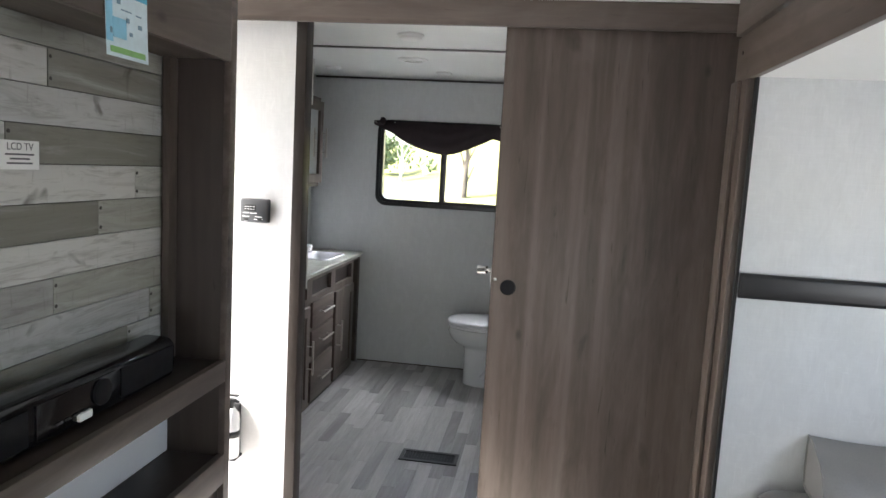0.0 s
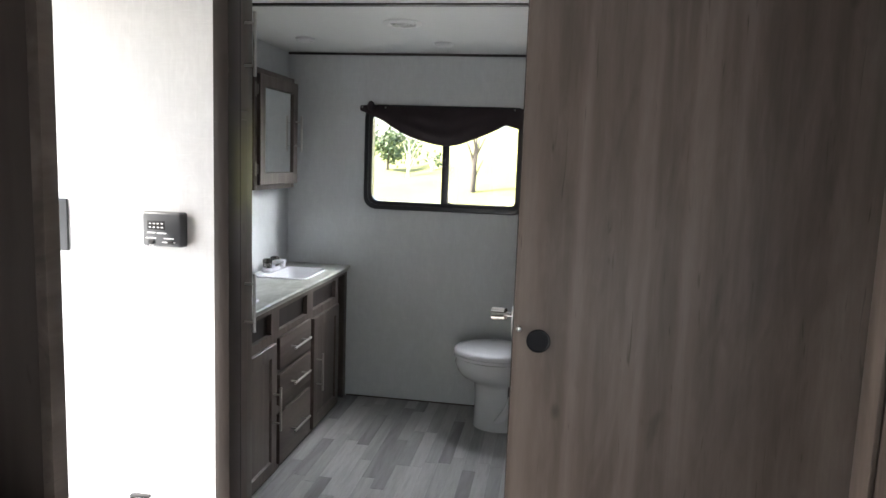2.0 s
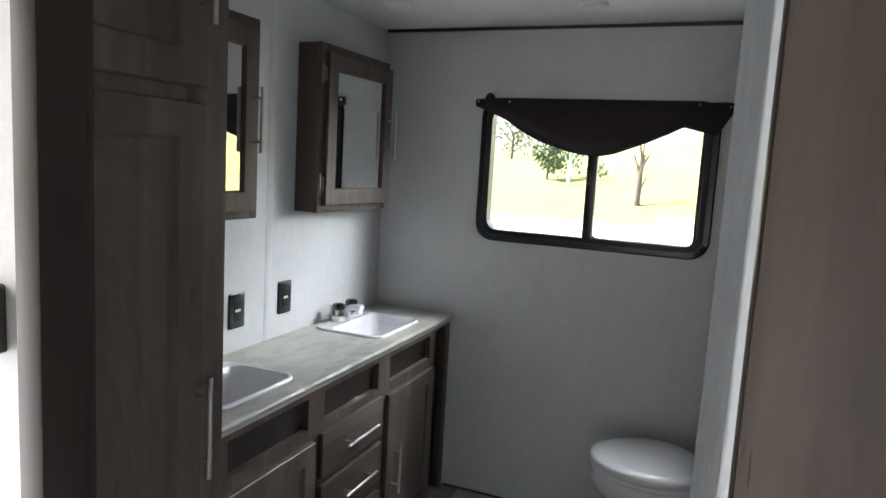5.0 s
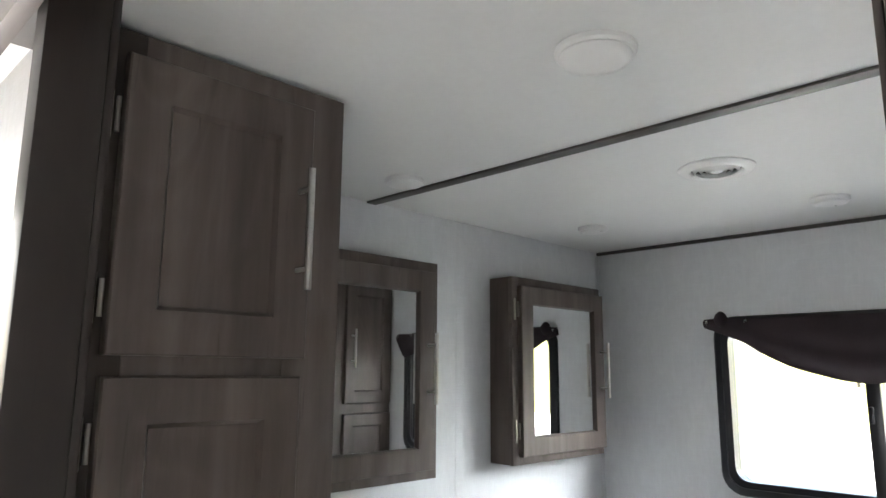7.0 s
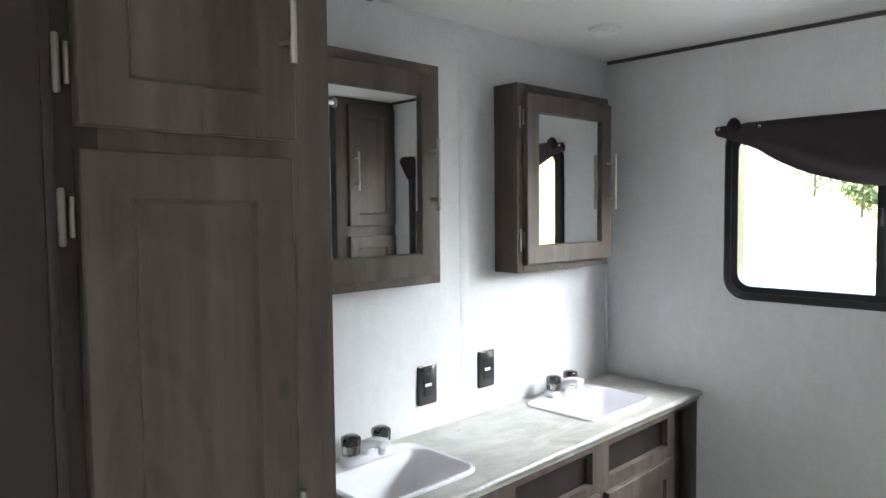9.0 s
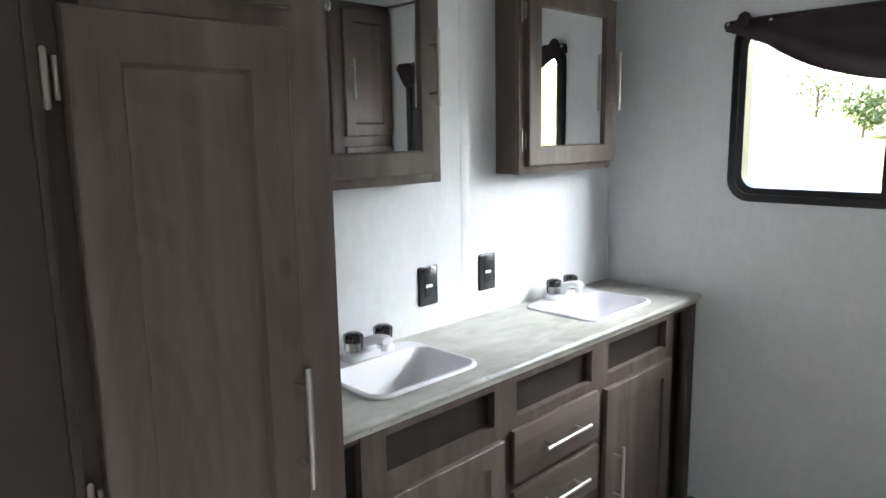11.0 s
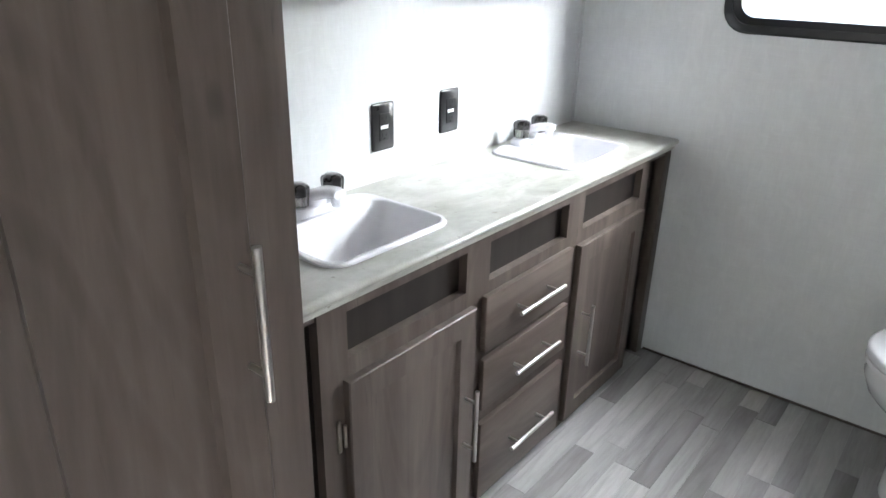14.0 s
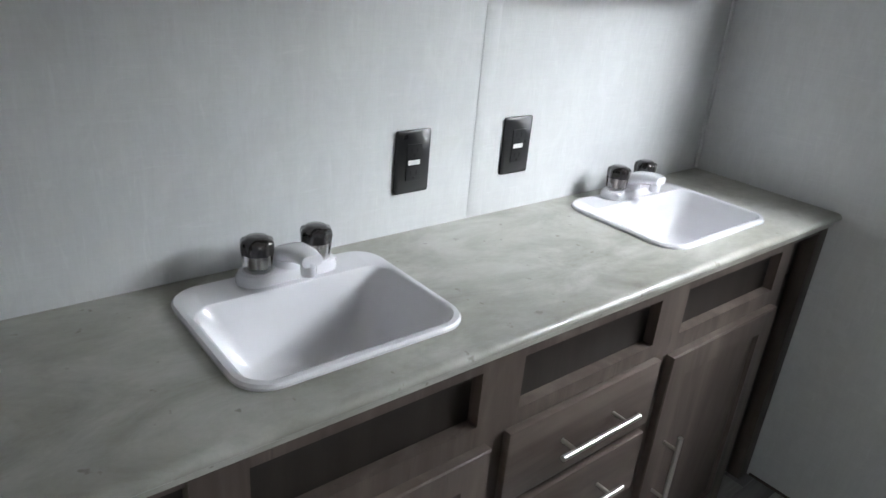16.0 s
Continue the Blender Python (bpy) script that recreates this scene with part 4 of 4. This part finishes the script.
        part("slat", boxes((x - 0.0025, x + 0.0025, y0 + 0.0205, y1 - 0.0205, 0.0022, 0.0055)), M_PULL, t)


floor_vent()

# ---- sliding door ----
def sliding_door():
    t = thing("door_1", (0.45, 2.75, 0), "grey-brown wood-grain sliding door, half open", "sliding door", kind="structure")
    part("leaf", boxes((0.028, 0.850, 2.732, 2.764, 0.012, 1.972), bevel=0.002), M_DOOR, t)
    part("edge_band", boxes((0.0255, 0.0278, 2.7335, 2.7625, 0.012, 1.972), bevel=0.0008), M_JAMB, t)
    part("finger_pull", lathe(bmesh.new(), [(0.0295, 0.0), (0.0295, -0.002), (0.0275, -0.003), (0.0255, -0.001), (0.004, -0.0008)], (0.090, 2.7316, 0.999), "y"), M_PULL, t, "black round finger pull")
    lt = part("latch", boxes((0.0215, 0.0250, 2.734, 2.762, 1.00, 1.075), bevel=0.001), M_NICKEL, t, "brushed nickel edge latch")
    k = rod(bmesh.new(), (0.0214, 2.752, 1.056), (0.006, 2.756, 1.056), 0.006)
    rod(k, (0.006, 2.757, 1.0555), (-0.027, 2.766, 1.0535), 0.0155, 0.0165, 20)
    part("latch_knob", k, M_CHROME, lt)
    part("latch_stud", lathe(bmesh.new(), [(0.008, 0.0), (0.009, -0.004), (0.006, -0.009), (0.002, -0.010)], (0.0420, 2.7316, 1.027), "y", 16), M_CHROME, lt)


sliding_door()


# ---- on the white partition ----
def climate_panel():
    x0, x1, z0, z1, y = -0.985, -0.868, 1.172, 1.266, PY0
    t = thing("climate_control", ((x0 + x1) / 2, y, z0), "charcoal wall-mounted climate control with white lettering", "thermostat")
    def lp(i, d):
        return [Vector((p[0], y - d, p[1])) for p in rounded(x0 + i, x1 - i, z0 + i, z1 - i, 0.006, 4)]
    part("case", loft(bmesh.new(), [lp(0, 0.0006), lp(0, 0.020), lp(0.003, 0.026), lp(0.006, 0.0275)]), M_CHARCOAL, t)
    f = y - 0.0285
    part("display", boxes((x0 + 0.017, x0 + 0.068, f, f + 0.0008, z1 - 0.048, z1 - 0.024), bevel=0.0002), M_RUBBER, t, "dark display window")
    for r in range(2):
        for i in range(4):
            a = x0 + 0.022 + i * 0.0115
            part("print", boxes((a, a + 0.006, f - 0.0006, f - 0.0001, z1 - 0.033 - r * 0.010, z1 - 0.030 - r * 0.010)), M_PAPER, t)
    for a, b, c, d in ((0.016, 0.040, 0.036, 0.0395), (0.044, 0.072, 0.0355, 0.0385), (0.012, 0.042, 0.022, 0.0245), (0.064, 0.094, 0.022, 0.0245), (0.022, 0.036, 0.003, 0.005), (0.060, 0.098, 0.012, 0.014)):
        part("print", boxes((x0 + a, x0 + b, f, f + 0.0006, z0 + c, z0 + d)), M_PAPER, t)
    for a in (0.020, 0.076):
        part("slider", boxes((x0 + a, x0 + a + 0.016, f - 0.003, f + 0.0008, z0 + 0.008, z0 + 0.017), bevel=0.001), M_RUBBER, t)


climate_panel()


def monitor_panel():
    x0, x1, z0, z1, y = -1.405, -1.225, 1.142, 1.288, PY0
    t = thing("monitor_panel", ((x0 + x1) / 2, y, z0), "charcoal monitor panel with red lamps and switches", "control panel")
    part("plate", boxes((x0, x1, y - 0.007, y - 0.0006, z0, z1), bevel=0.003), M_CHARCOAL, t)
    f = y - 0.0075
    part("meter", boxes((x0 + 0.012, x0 + 0.070, f - 0.001, f, z1 - 0.060, z1 - 0.012), bevel=0.0004), M_BLACK, t)
    for i in range(3):
        a = x1 - 0.088 + i * 0.023
        part("lamp", boxes((a, a + 0.016, f - 0.004, f, z1 - 0.034, z1 - 0.014), bevel=0.0015), M_RED, t, "red indicator lamp")
        part("toggle", boxes((a + 0.005, a + 0.011, f - 0.010, f, z1 - 0.066, z1 - 0.050), bevel=0.001), M_BLACK, t)
        part("print", boxes((a + 0.002, a + 0.014, f - 0.0006, f, z1 - 0.044, z1 - 0.0415)), M_PAPER, t)
    r = part("rocker_frame", boxes((x1 - 0.072, x1 - 0.040, f - 0.002, f, z0 + 0.014, z0 + 0.064), bevel=0.001), M_BLACK, t)
    part("rocker", boxes((x1 - 0.066, x1 - 0.046, f - 0.006, f - 0.0022, z0 + 0.022, z0 + 0.056), bevel=0.001), M_CHARCOAL, r)
    part("print", boxes((x1 - 0.064, x1 - 0.048, f - 0.0068, f - 0.0062, z0 + 0.026, z0 + 0.036)), M_PAPER, r)
    part("print", boxes((x0 + 0.014, x0 + 0.08, f - 0.0006, f, z0 + 0.070, z0 + 0.073)), M_PAPER, t)
    part("switch", boxes((x0 + 0.030, x0 + 0.085, f - 0.003, f, z0 + 0.012, z0 + 0.056), bevel=0.001), M_BLACK, t)


monitor_panel()


def extinguisher():
    x, y = -0.992, 2.735
    t = thing("fire_extinguisher", (x, y, 0.20), "small white fire extinguisher with black valve, hung on the wall", "fire extinguisher")
    part("cylinder", lathe(bmesh.new(), [(0.033, 0.212), (0.037, 0.220), (0.037, 0.37), (0.033, 0.395), (0.020, 0.412), (0.014, 0.418)], (x, y, 0)), M_PORCELAIN, t, smooth=50)
    v = rod(bmesh.new(), (x, y, 0.416), (x, y, 0.452), 0.013)
    box(v, x - 0.030, x + 0.022, y - 0.010, y + 0.010, 0.440, 0.456, bevel=0.003)
    box(v, x - 0.020, x + 0.034, y - 0.008, y + 0.008, 0.466, 0.474, bevel=0.003)
    box(v, x - 0.024, x - 0.012, y - 0.007, y + 0.007, 0.454, 0.472, bevel=0.002)
    rod(v, (x + 0.012, y, 0.448), (x + 0.036, y, 0.444), 0.006)
    part("valve", v, M_BLACK, t, "black valve and lever")
    part("strap", lathe(bmesh.new(), [(0.0376, 0.30), (0.0392, 0.302), (0.0392, 0.325), (0.0376, 0.327)], (x, y, 0), cap=(False, False)), M_BLACK, t, "black holding strap")
    part("bracket", boxes((x - 0.020, x + 0.020, y + 0.0375, PY0 - 0.001, 0.20, 0.42), (x - 0.030, x + 0.030, y - 0.02, y + 0.05, 0.200, 0.210), bevel=0.002), M_BLACK, t)


extinguisher()


# ---- entertainment cabinet ----
def tv_cabinet():
    t = thing("entertainment_cabinet", (-1.05, 0.9, 0), "dark grey-brown wood entertainment cabinet with an open television recess", "cabinet")
    x, y1 = -0.68, 2.068
    ya = 0.55                                   # start of the recess
    # End panel and shelves carry the recess shade in their colour.
    for nm, rows, mat in (("end_panel", ((XL + 0.002, x - 0.020, 2.038, y1 - 0.001, 0, H - 0.002),), M_WOOD_SHADED),
                          ("rear_panel", ((XL + 0.002, x - 0.020, -0.2, ya, 0, H - 0.002),), M_WOOD),
                          ("shelf", ((-0.861, x - 0.0205, ya + 0.001, 2.037, 0.785, 0.834),), M_SHELF_SHADED),
                          ("shelf", ((-0.861, x - 0.0205, ya + 0.001, 2.037, 0.478, 0.543),), M_SHELF_SHADED),
                          ("top_box", ((XL + 0.002, x - 0.0205, ya + 0.001, 2.037, 1.690, H - 0.002),), M_WOOD_Y),
                          ("base_box", ((XL + 0.002, x - 0.0205, ya + 0.001, 2.037, 0, 0.477),), M_WOOD_Y),
                          ("niche_back", ((-0.875, -0.862, ya + 0.001, 2.037, 0.544, 0.784),), M_PAPER)):
        part(nm, boxes(*rows, bevel=0.0015), mat, t)
    fr = bmesh.new()
    for r in ((2.034, y1, 0, H - 0.003), (-0.2, ya, 0, H - 0.003), (ya, 2.034, 1.685, H - 0.003), (ya, 2.034, 0.775, 0.837), (ya, 2.034, 0.463, 0.553)):
        box(fr, x - 0.020, x, *r, bevel=0.0015)
    part("face_frame", fr, M_WOOD_Y, t)
    # inner casing at the end of the recess
    part("recess_casing", boxes((-0.861, -0.838, 1.995, 2.037, 0.835, 1.689), bevel=0.002), M_WOOD, t)
    b = part("plank_backing", boxes((-0.905, -0.876, ya + 0.001, 2.037, 0.786, 1.689)), M_RECESS, t)
    # boards behind the television recess
    random.seed(5)
    levels = [0.786, 0.805, 0.884, 0.968, 1.052, 1.136, 1.218, 1.302, 1.387, 1.470, 1.552, 1.635, 1.689]
    cuts = {1: [1.62], 2: [1.843], 3: [1.945, 0.9], 4: [1.569], 5: [1.2], 6: [1.727], 7: [1.877, 1.0], 8: [1.44], 9: [1.05], 10: [1.56], 11: [0.95], 0: [], }
    tones = {0: ["dark"], 1: ["pale", "pale"], 2: ["dark", "pale"], 3: ["pale", "pale", "mid"], 4: ["mid", "mid"], 5: ["pale", "pale"], 6: ["dark", "mid"],
             7: ["pale", "pale", "pale"], 8: ["pale", "dark"], 9: ["pale", "pale"], 10: ["pale", "dark"], 11: ["mid", "mid"]}
    for k in range(len(levels) - 1):
        ends = [ya + 0.001, *sorted(cuts[k]), 2.0365]
        for tone, a, c in zip(tones[k], ends, ends[1:]):
            part("board", boxes((-0.8755, -0.8655 + random.uniform(-0.001, 0.001), a + 0.001, c - 0.001, levels[k] + 0.0009, levels[k + 1] - 0.0009), bevel=0.0012), M_BOARDS[tone], b)
        for c in cuts[k]:
            for f in (0.22, 0.78):
                z = levels[k] + f * (levels[k + 1] - levels[k])
                part("nail", lathe(bmesh.new(), [(0.0045, 0.0), (0.0045, 0.0012), (0.002, 0.0016)], (-0.8660, c + 0.008, z), "x", 10), M_TRIM, b)


tv_cabinet()


def tv_sign():
    x = -0.8625
    t = thing("sign_card", (x, 1.475, 1.377), "white printed card reading LCD TV on the boards", "sign")
    part("card", boxes((x, x + 0.0008, 1.418, 1.527, 1.375, 1.434)), M_PAPER, t)
    face = Matrix.Translation((x + 0.0012, 1.474, 1.421)) @ Matrix(((0, 0, 1, 0), (1, 0, 0, 0), (0, 1, 0, 0), (0, 0, 0, 1)))
    writing("lettering", "LCD TV", 0.021, face, M_INK, t)
    for a, b, z in ((1.434, 1.512, 1.404), (1.446, 1.500, 1.395), (1.438, 1.508, 1.386)):
        part("print", boxes((x + 0.0009, x + 0.0013, a, b, z, z + 0.0035)), M_INK, t)


tv_sign()


def leaflet():
    x = -0.6785
    t = thing("leaflet", (x, 1.55, 1.62), "blue and green printed leaflet hung on the cabinet", "leaflet")
    def sheet(bm, y0, y1, z0, z1, d):
        n = 8
        loops = []
        for i in range(n + 1):
            z = z0 + (z1 - z0) * i / n
            xo = x + d + 0.006 * (1 - (z - 1.612) / 0.24) ** 2
            loops.append([Vector((xo + e, y, z)) for e, y in ((0, y0), (0, y1), (0.0006, y1), (0.0006, y0))])
        return loft(bm, loops)
    part("sheet", sheet(bmesh.new(), 1.478, 1.622, 1.612, 1.85, 0), M_PALE, t)
    part("print_panel", sheet(bmesh.new(), 1.479, 1.621, 1.738, 1.85, 0.0008), M_BLUE, t)
    part("print_panel", sheet(bmesh.new(), 1.479, 1.500, 1.640, 1.737, 0.0008), M_SKYBLUE, t)
    part("print_panel", sheet(bmesh.new(), 1.501, 1.545, 1.650, 1.690, 0.0008), M_SKYBLUE, t)
    part("print_band", sheet(bmesh.new(), 1.490, 1.610, 1.620, 1.632, 0.0008), M_GREEN, t)
    for y, z, w, h in ((1.494, 1.662, 0.003, 0.006), (1.520, 1.722, 0.006, 0.005), (1.545, 1.708, 0.018, 0.0012), (1.588, 1.706, 0.010, 0.0015), (1.592, 1.684, 0.007, 0.0045), (1.550, 1.690, 0.005, 0.005), (1.560, 1.664, 0.005, 0.004)):
        part("print", sheet(bmesh.new(), y - w, y + w, z - h, z + h, 0.0016), M_BLUEGREY, t)


leaflet()


def sound_bar():
    t = thing("soundbar", (-0.78, 1.4, 0.8375), "glossy black soundbar lying in the television recess", "soundbar")
    def lp(y, s=1.0):
        return [Vector((-0.785 + p[0] * s, y, 0.8930 + p[1] * s)) for p in rounded(-0.050, 0.050, -0.054, 0.054, 0.026, 5)]
    part("body", loft(bmesh.new(), [lp(0.80, 0.8), lp(0.82), lp(1.845), lp(1.865, 0.8)]), M_GLOSS, t)
    part("grille", boxes((-0.7352, -0.7335, 1.62, 1.84, 0.8575, 0.9275), bevel=0.0006), M_PULL, t, "black speaker grille")
    part("grille", boxes((-0.7352, -0.7335, 0.85, 1.33, 0.8575, 0.9275), bevel=0.0006), M_PULL, t, "black speaker grille")
    part("front_panel", boxes((-0.7352, -0.732, 1.35, 1.60, 0.8545, 0.9305), bevel=0.001), M_GLOSS, t, "glossy black control panel")
    part("dial", lathe(bmesh.new(), [(0.030, 0.0), (0.029, 0.006), (0.022, 0.008)], (-0.732, 1.545, 0.8975), "x", 24), M_PULL, t)
    for i in range(4):
        part("button", boxes((-0.7318, -0.728, 1.40 + i * 0.026, 1.418 + i * 0.026, 0.8725, 0.8765), bevel=0.001), M_CHARCOAL, t)
    part("tag", boxes((-0.7318, -0.7225, 1.462, 1.502, 0.8575, 0.8745), bevel=0.002), M_PAPER, t, "crumpled white tag")


sound_bar()


# ---- slide-out ----
def wall_rail():
    t = thing("padded_rail", (1.3, 2.46, 1.07), "black padded rail along the slide-out's end wall", "rail")
    part("rail", loft(bmesh.new(), [[Vector((x, 2.4655 - 0.013 + p[0], 1.1115 + p[1])) for p in rounded(-0.0125, 0.0125, -0.040, 0.040, 0.012, 4)] for x in (0.827, XS - 0.002)]), M_RAIL, t)


wall_rail()


def cushion(bm, x0, x1, y0, y1, z0, z1, r):
    loops = []
    for k in range(9):
        a = math.pi * (k / 8 - 0.5)
        i = r * (1 - math.cos(a))
        z = (z0 + z1) / 2 + (z1 - z0) / 2 * math.sin(a)
        loops.append([Vector((p[0], p[1], z)) for p in rounded(x0 + i, x1 - i, y0 + i, y1 - i, r * 1.2, 5)])
    return loft(bm, loops)


def sofa():
    t = thing("sofa", (1.35, 1.6, 0), "grey leatherette sofa in the slide-out", "sofa")
    part("base", boxes((0.95, XS - 0.002, 0.55, 2.455, 0.001, 0.32), bevel=0.01), M_SOFA, t)
    for y0, y1 in ((0.56, 1.50), (1.505, 2.450)):
        part("seat_cushion", cushion(bmesh.new(), 0.925, 1.58, y0, y1, 0.321, 0.475, 0.045), M_SOFA, t, smooth=60)
        part("back_cushion", boxes((1.58, 1.742, y0, y1, 0.33, 0.86), bevel=0.03), M_SOFA, t)
    p = thing("sofa_pillow", (1.25, 2.32, 0.476), "grey leatherette throw pillow leaning on the wall", "pillow")
    prof = [(2.449, 0.694), (2.425, 0.688), (2.392, 0.668), (2.352, 0.632), (2.318, 0.588), (2.296, 0.540), (2.290, 0.500), (2.300, 0.482), (2.345, 0.4765), (2.420, 0.478), (2.444, 0.500), (2.452, 0.560), (2.453, 0.640)]
    prof = [(y, 0.4765 + (z - 0.4765) * 0.80) for y, z in prof]
    bm = bmesh.new()
    loops = []
    n = 28
    for i in range(n + 1):
        u = i / n
        puff = 1 + 0.10 * math.sin(math.pi * u) ** 0.5
        loops.append([Vector((1.085 + 0.42 * u, 2.45 + (y - 2.45) * puff + 0.005 * math.sin(26 * u + 30 * (z - 0.47)) * max(0.0, 1 - (z - 0.47) / 0.12) * (y < 2.34), z - 0.012 * math.sin(math.pi * u) * (z > 0.6))) for y, z in prof])
    loft(bm, loops)
    bmesh.ops.recalc_face_normals(bm, faces=bm.faces)
    for e, xe in ((0, 1.084), (1, 1.506)):
        pp = bmesh.new()
        for a, b in zip(prof, prof[1:] + prof[:1]):
            rod(pp, (xe, *a), (xe, *b), 0.0035, seg=6)
        part("piping", pp, M_SOFA, p, "stitched seam piping", smooth=60)
    part("cover", bm, M_SOFA, p, smooth=45)


sofa()

# ---- outside ----
def outdoors():
    m, nt, b = material("meadow_grass")
    v = coords(nt, (1, 1, 1))
    g = noise_tex(nt, v, 0.25, 6, 0.65)
    h = noise_tex(nt, v, 6, 4, 0.6)
    c = mixed(nt, 0.4, ramp(nt, g, [(0.3, (0.14, 0.155, 0.042)), (0.7, (0.27, 0.25, 0.085))]), ramp(nt, h, [(0.3, (0.12, 0.145, 0.038)), (0.7, (0.25, 0.24, 0.080))]))
    link(nt, c, b.inputs["Base Color"])
    b.inputs["Roughness"].default_value = 0.9
    bm = bmesh.new()
    ys = [-300, -60, -10, 4, 14, 24, 30, 36, 40, 44, 50, 60, 75, 95, 130, 200, 300]
    xs = [-300, -120, -60, -35, -20, -10, -4, 0, 4, 10, 20, 40, 80, 300]
    def height(x, y):
        rise = max(0.0, y - 36)
        return -1.0 + 0.14 * rise * math.exp(-rise / 120) + 0.4 * max(0.0, x + 0.17 * y) * min(1.0, rise / 20) * math.exp(-rise / 120)
    vs = [[bm.verts.new((x, y, height(x, y))) for x in xs] for y in ys]
    for j in range(len(ys) - 1):
        for i in range(len(xs) - 1):
            bm.faces.new((vs[j][i], vs[j][i + 1], vs[j + 1][i + 1], vs[j + 1][i]))
    solid("ground", bm, m, "sunlit grass rising beyond the trailer", "ground", kind="structure", smooth=80)
    gravel = plain("pale_gravel", (0.54, 0.53, 0.51), 0.9, 0, 0.3, 30, 0.3)
    # Also spread unseen round the trailer, added to bounce neutral light indoors.
    lot = sheet_with_holes([-40, 40], [-40, 36.5], lambda i, j: True, lambda u, v, d: (u, v, -0.999 + d), 0.03)
    solid("gravel_lot", lot, gravel, "pale gravel lot outside the window", "ground", kind="structure")
    bark = plain("tree_bark", (0.12, 0.10, 0.085), 0.9, 0, 0.4, 12, 0.4)
    pale = plain("pale_tree_bark", (0.62, 0.60, 0.56), 0.9, 0, 0.3, 12, 0.4)
    leaf = plain("tree_leaves", (0.12, 0.17, 0.07), 0.6, 0, 0.5, 3, 0.0)

    def tree(x, y, tall, spread, leaves, seed, label, stem=bark):
        rnd = random.Random(seed)
        z0 = height(x, y) - 0.05
        t = thing("tree", (x, y, z0), label, "tree", "trees on the slope")
        bm = rod(bmesh.new(), (x, y, z0), (x + 0.1, y, z0 + tall * 0.55), 0.035 * tall, 0.02 * tall, 10)
        tips = []
        for k in range(9):
            a = k * 2.4 + rnd.random()
            base = Vector((x + 0.08, y, z0 + tall * (0.16 + 0.045 * k)))
            tip = base + Vector((math.cos(a) * spread * rnd.uniform(0.5, 0.9), math.sin(a) * spread * rnd.uniform(0.5, 0.9), tall * rnd.uniform(0.15, 0.38)))
            rod(bm, base, tip, 0.012 * tall, 0.004 * tall, 6)
            tips += [base.lerp(tip, s) for s in (0.55, 0.8, 1.0)]
        part("trunk", bm, stem, t)
        if leaves:
            me, faces = [], []
            for _ in range(leaves):
                c = rnd.choice(tips) + Vector([rnd.gauss(0, spread * 0.24) for _ in range(3)])
                ax = Vector([rnd.gauss(0, 1) for _ in range(3)]).normalized()
                bx = ax.orthogonal().normalized()
                s = rnd.uniform(0.10, 0.22)
                n = len(me)
                me += [c - ax * s, c + bx * s * 0.5, c + ax * s, c - bx * s * 0.5]
                faces.append((n, n + 1, n + 2, n + 3))
            data = bpy.data.meshes.new("crown")
            data.from_pydata(me, [], faces)
            data.materials.append(leaf)
            cr = new("crown", data)
            cr.parent = t
            cr.matrix_parent_inverse = Matrix.Translation(-t.matrix_basis.translation)
            tagged(cr, kind="stuff")

    tree(-11.9, 50, 3.1, 1.15, 900, 3, "leafy green tree on the grass slope")
    tree(-10.7, 52, 2.6, 1.0, 160, 4, "thinly leaved tree on the grass slope")
    tree(-4.45, 40.3, 5.2, 0.7, 0, 6, "slim bare tree on the grass slope")
    tree(-9.5, 46, 3.4, 0.8, 40, 9, "pale-barked slim tree on the grass slope", pale)
    tree(-8.3, 48, 2.2, 0.9, 60, 12, "bare pale shrub on the grass slope", pale)
    tree(-19.5, 66, 4.5, 2.4, 420, 8, "leafy green tree on the grass slope")


outdoors()

# ---- floor planks ----
def planks():
    """Planks in rows; each row starts at its own joint, and now and then a dark plank comes between pale ones."""
    rnd = random.Random(11)
    width, parent = 0.0625, bpy.data.objects["floor"]
    joints = {1: 4.302, 4: 4.690, 6: 4.830, 8: 4.507}
    dark_at = {1: 4.20, 4: 4.40, 6: 4.60}
    shared = {}

    def plank(x, a, b, mat):
        n = round(b - a, 4)
        if (n, mat.name) not in shared:
            shared[n, mat.name] = mesh_of("plank", boxes((-width / 2 + 0.0004, width / 2 - 0.0004, -n / 2 + 0.0004, n / 2 - 0.0004, -0.0028, 0.0), bevel=0.0006), mat, 0)
        ob = new("plank", shared[n, mat.name])
        ob.parent = parent
        ob.location = (x, (a + b) / 2, 0.0)
    row = -2
    while True:
        x = -0.990 + width * (row - 0.5)
        if x > 0.10:
            break
        seam = joints.get(row, 4.0 + rnd.random() * 0.8)
        cuts = [seam]
        while cuts[0] > 2.25:
            cuts.insert(0, cuts[0] - rnd.choice((0.42, 0.54, 0.54, 0.90)))
        while cuts[-1] < YF - 0.001:
            cuts.append(min(cuts[-1] + rnd.choice((0.54, 0.54, 0.90)), YF - 0.001))
        last = True
        for a, b in zip(cuts, cuts[1:]):
            if b - a < 0.02:
                continue
            want = row in dark_at and a < dark_at[row] < b
            dark = want or (not last and row not in dark_at and rnd.random() < 0.24)
            last = dark
            plank(x, a, b, M_FLOOR_DARK if dark else M_FLOOR)
        row += 1


planks()
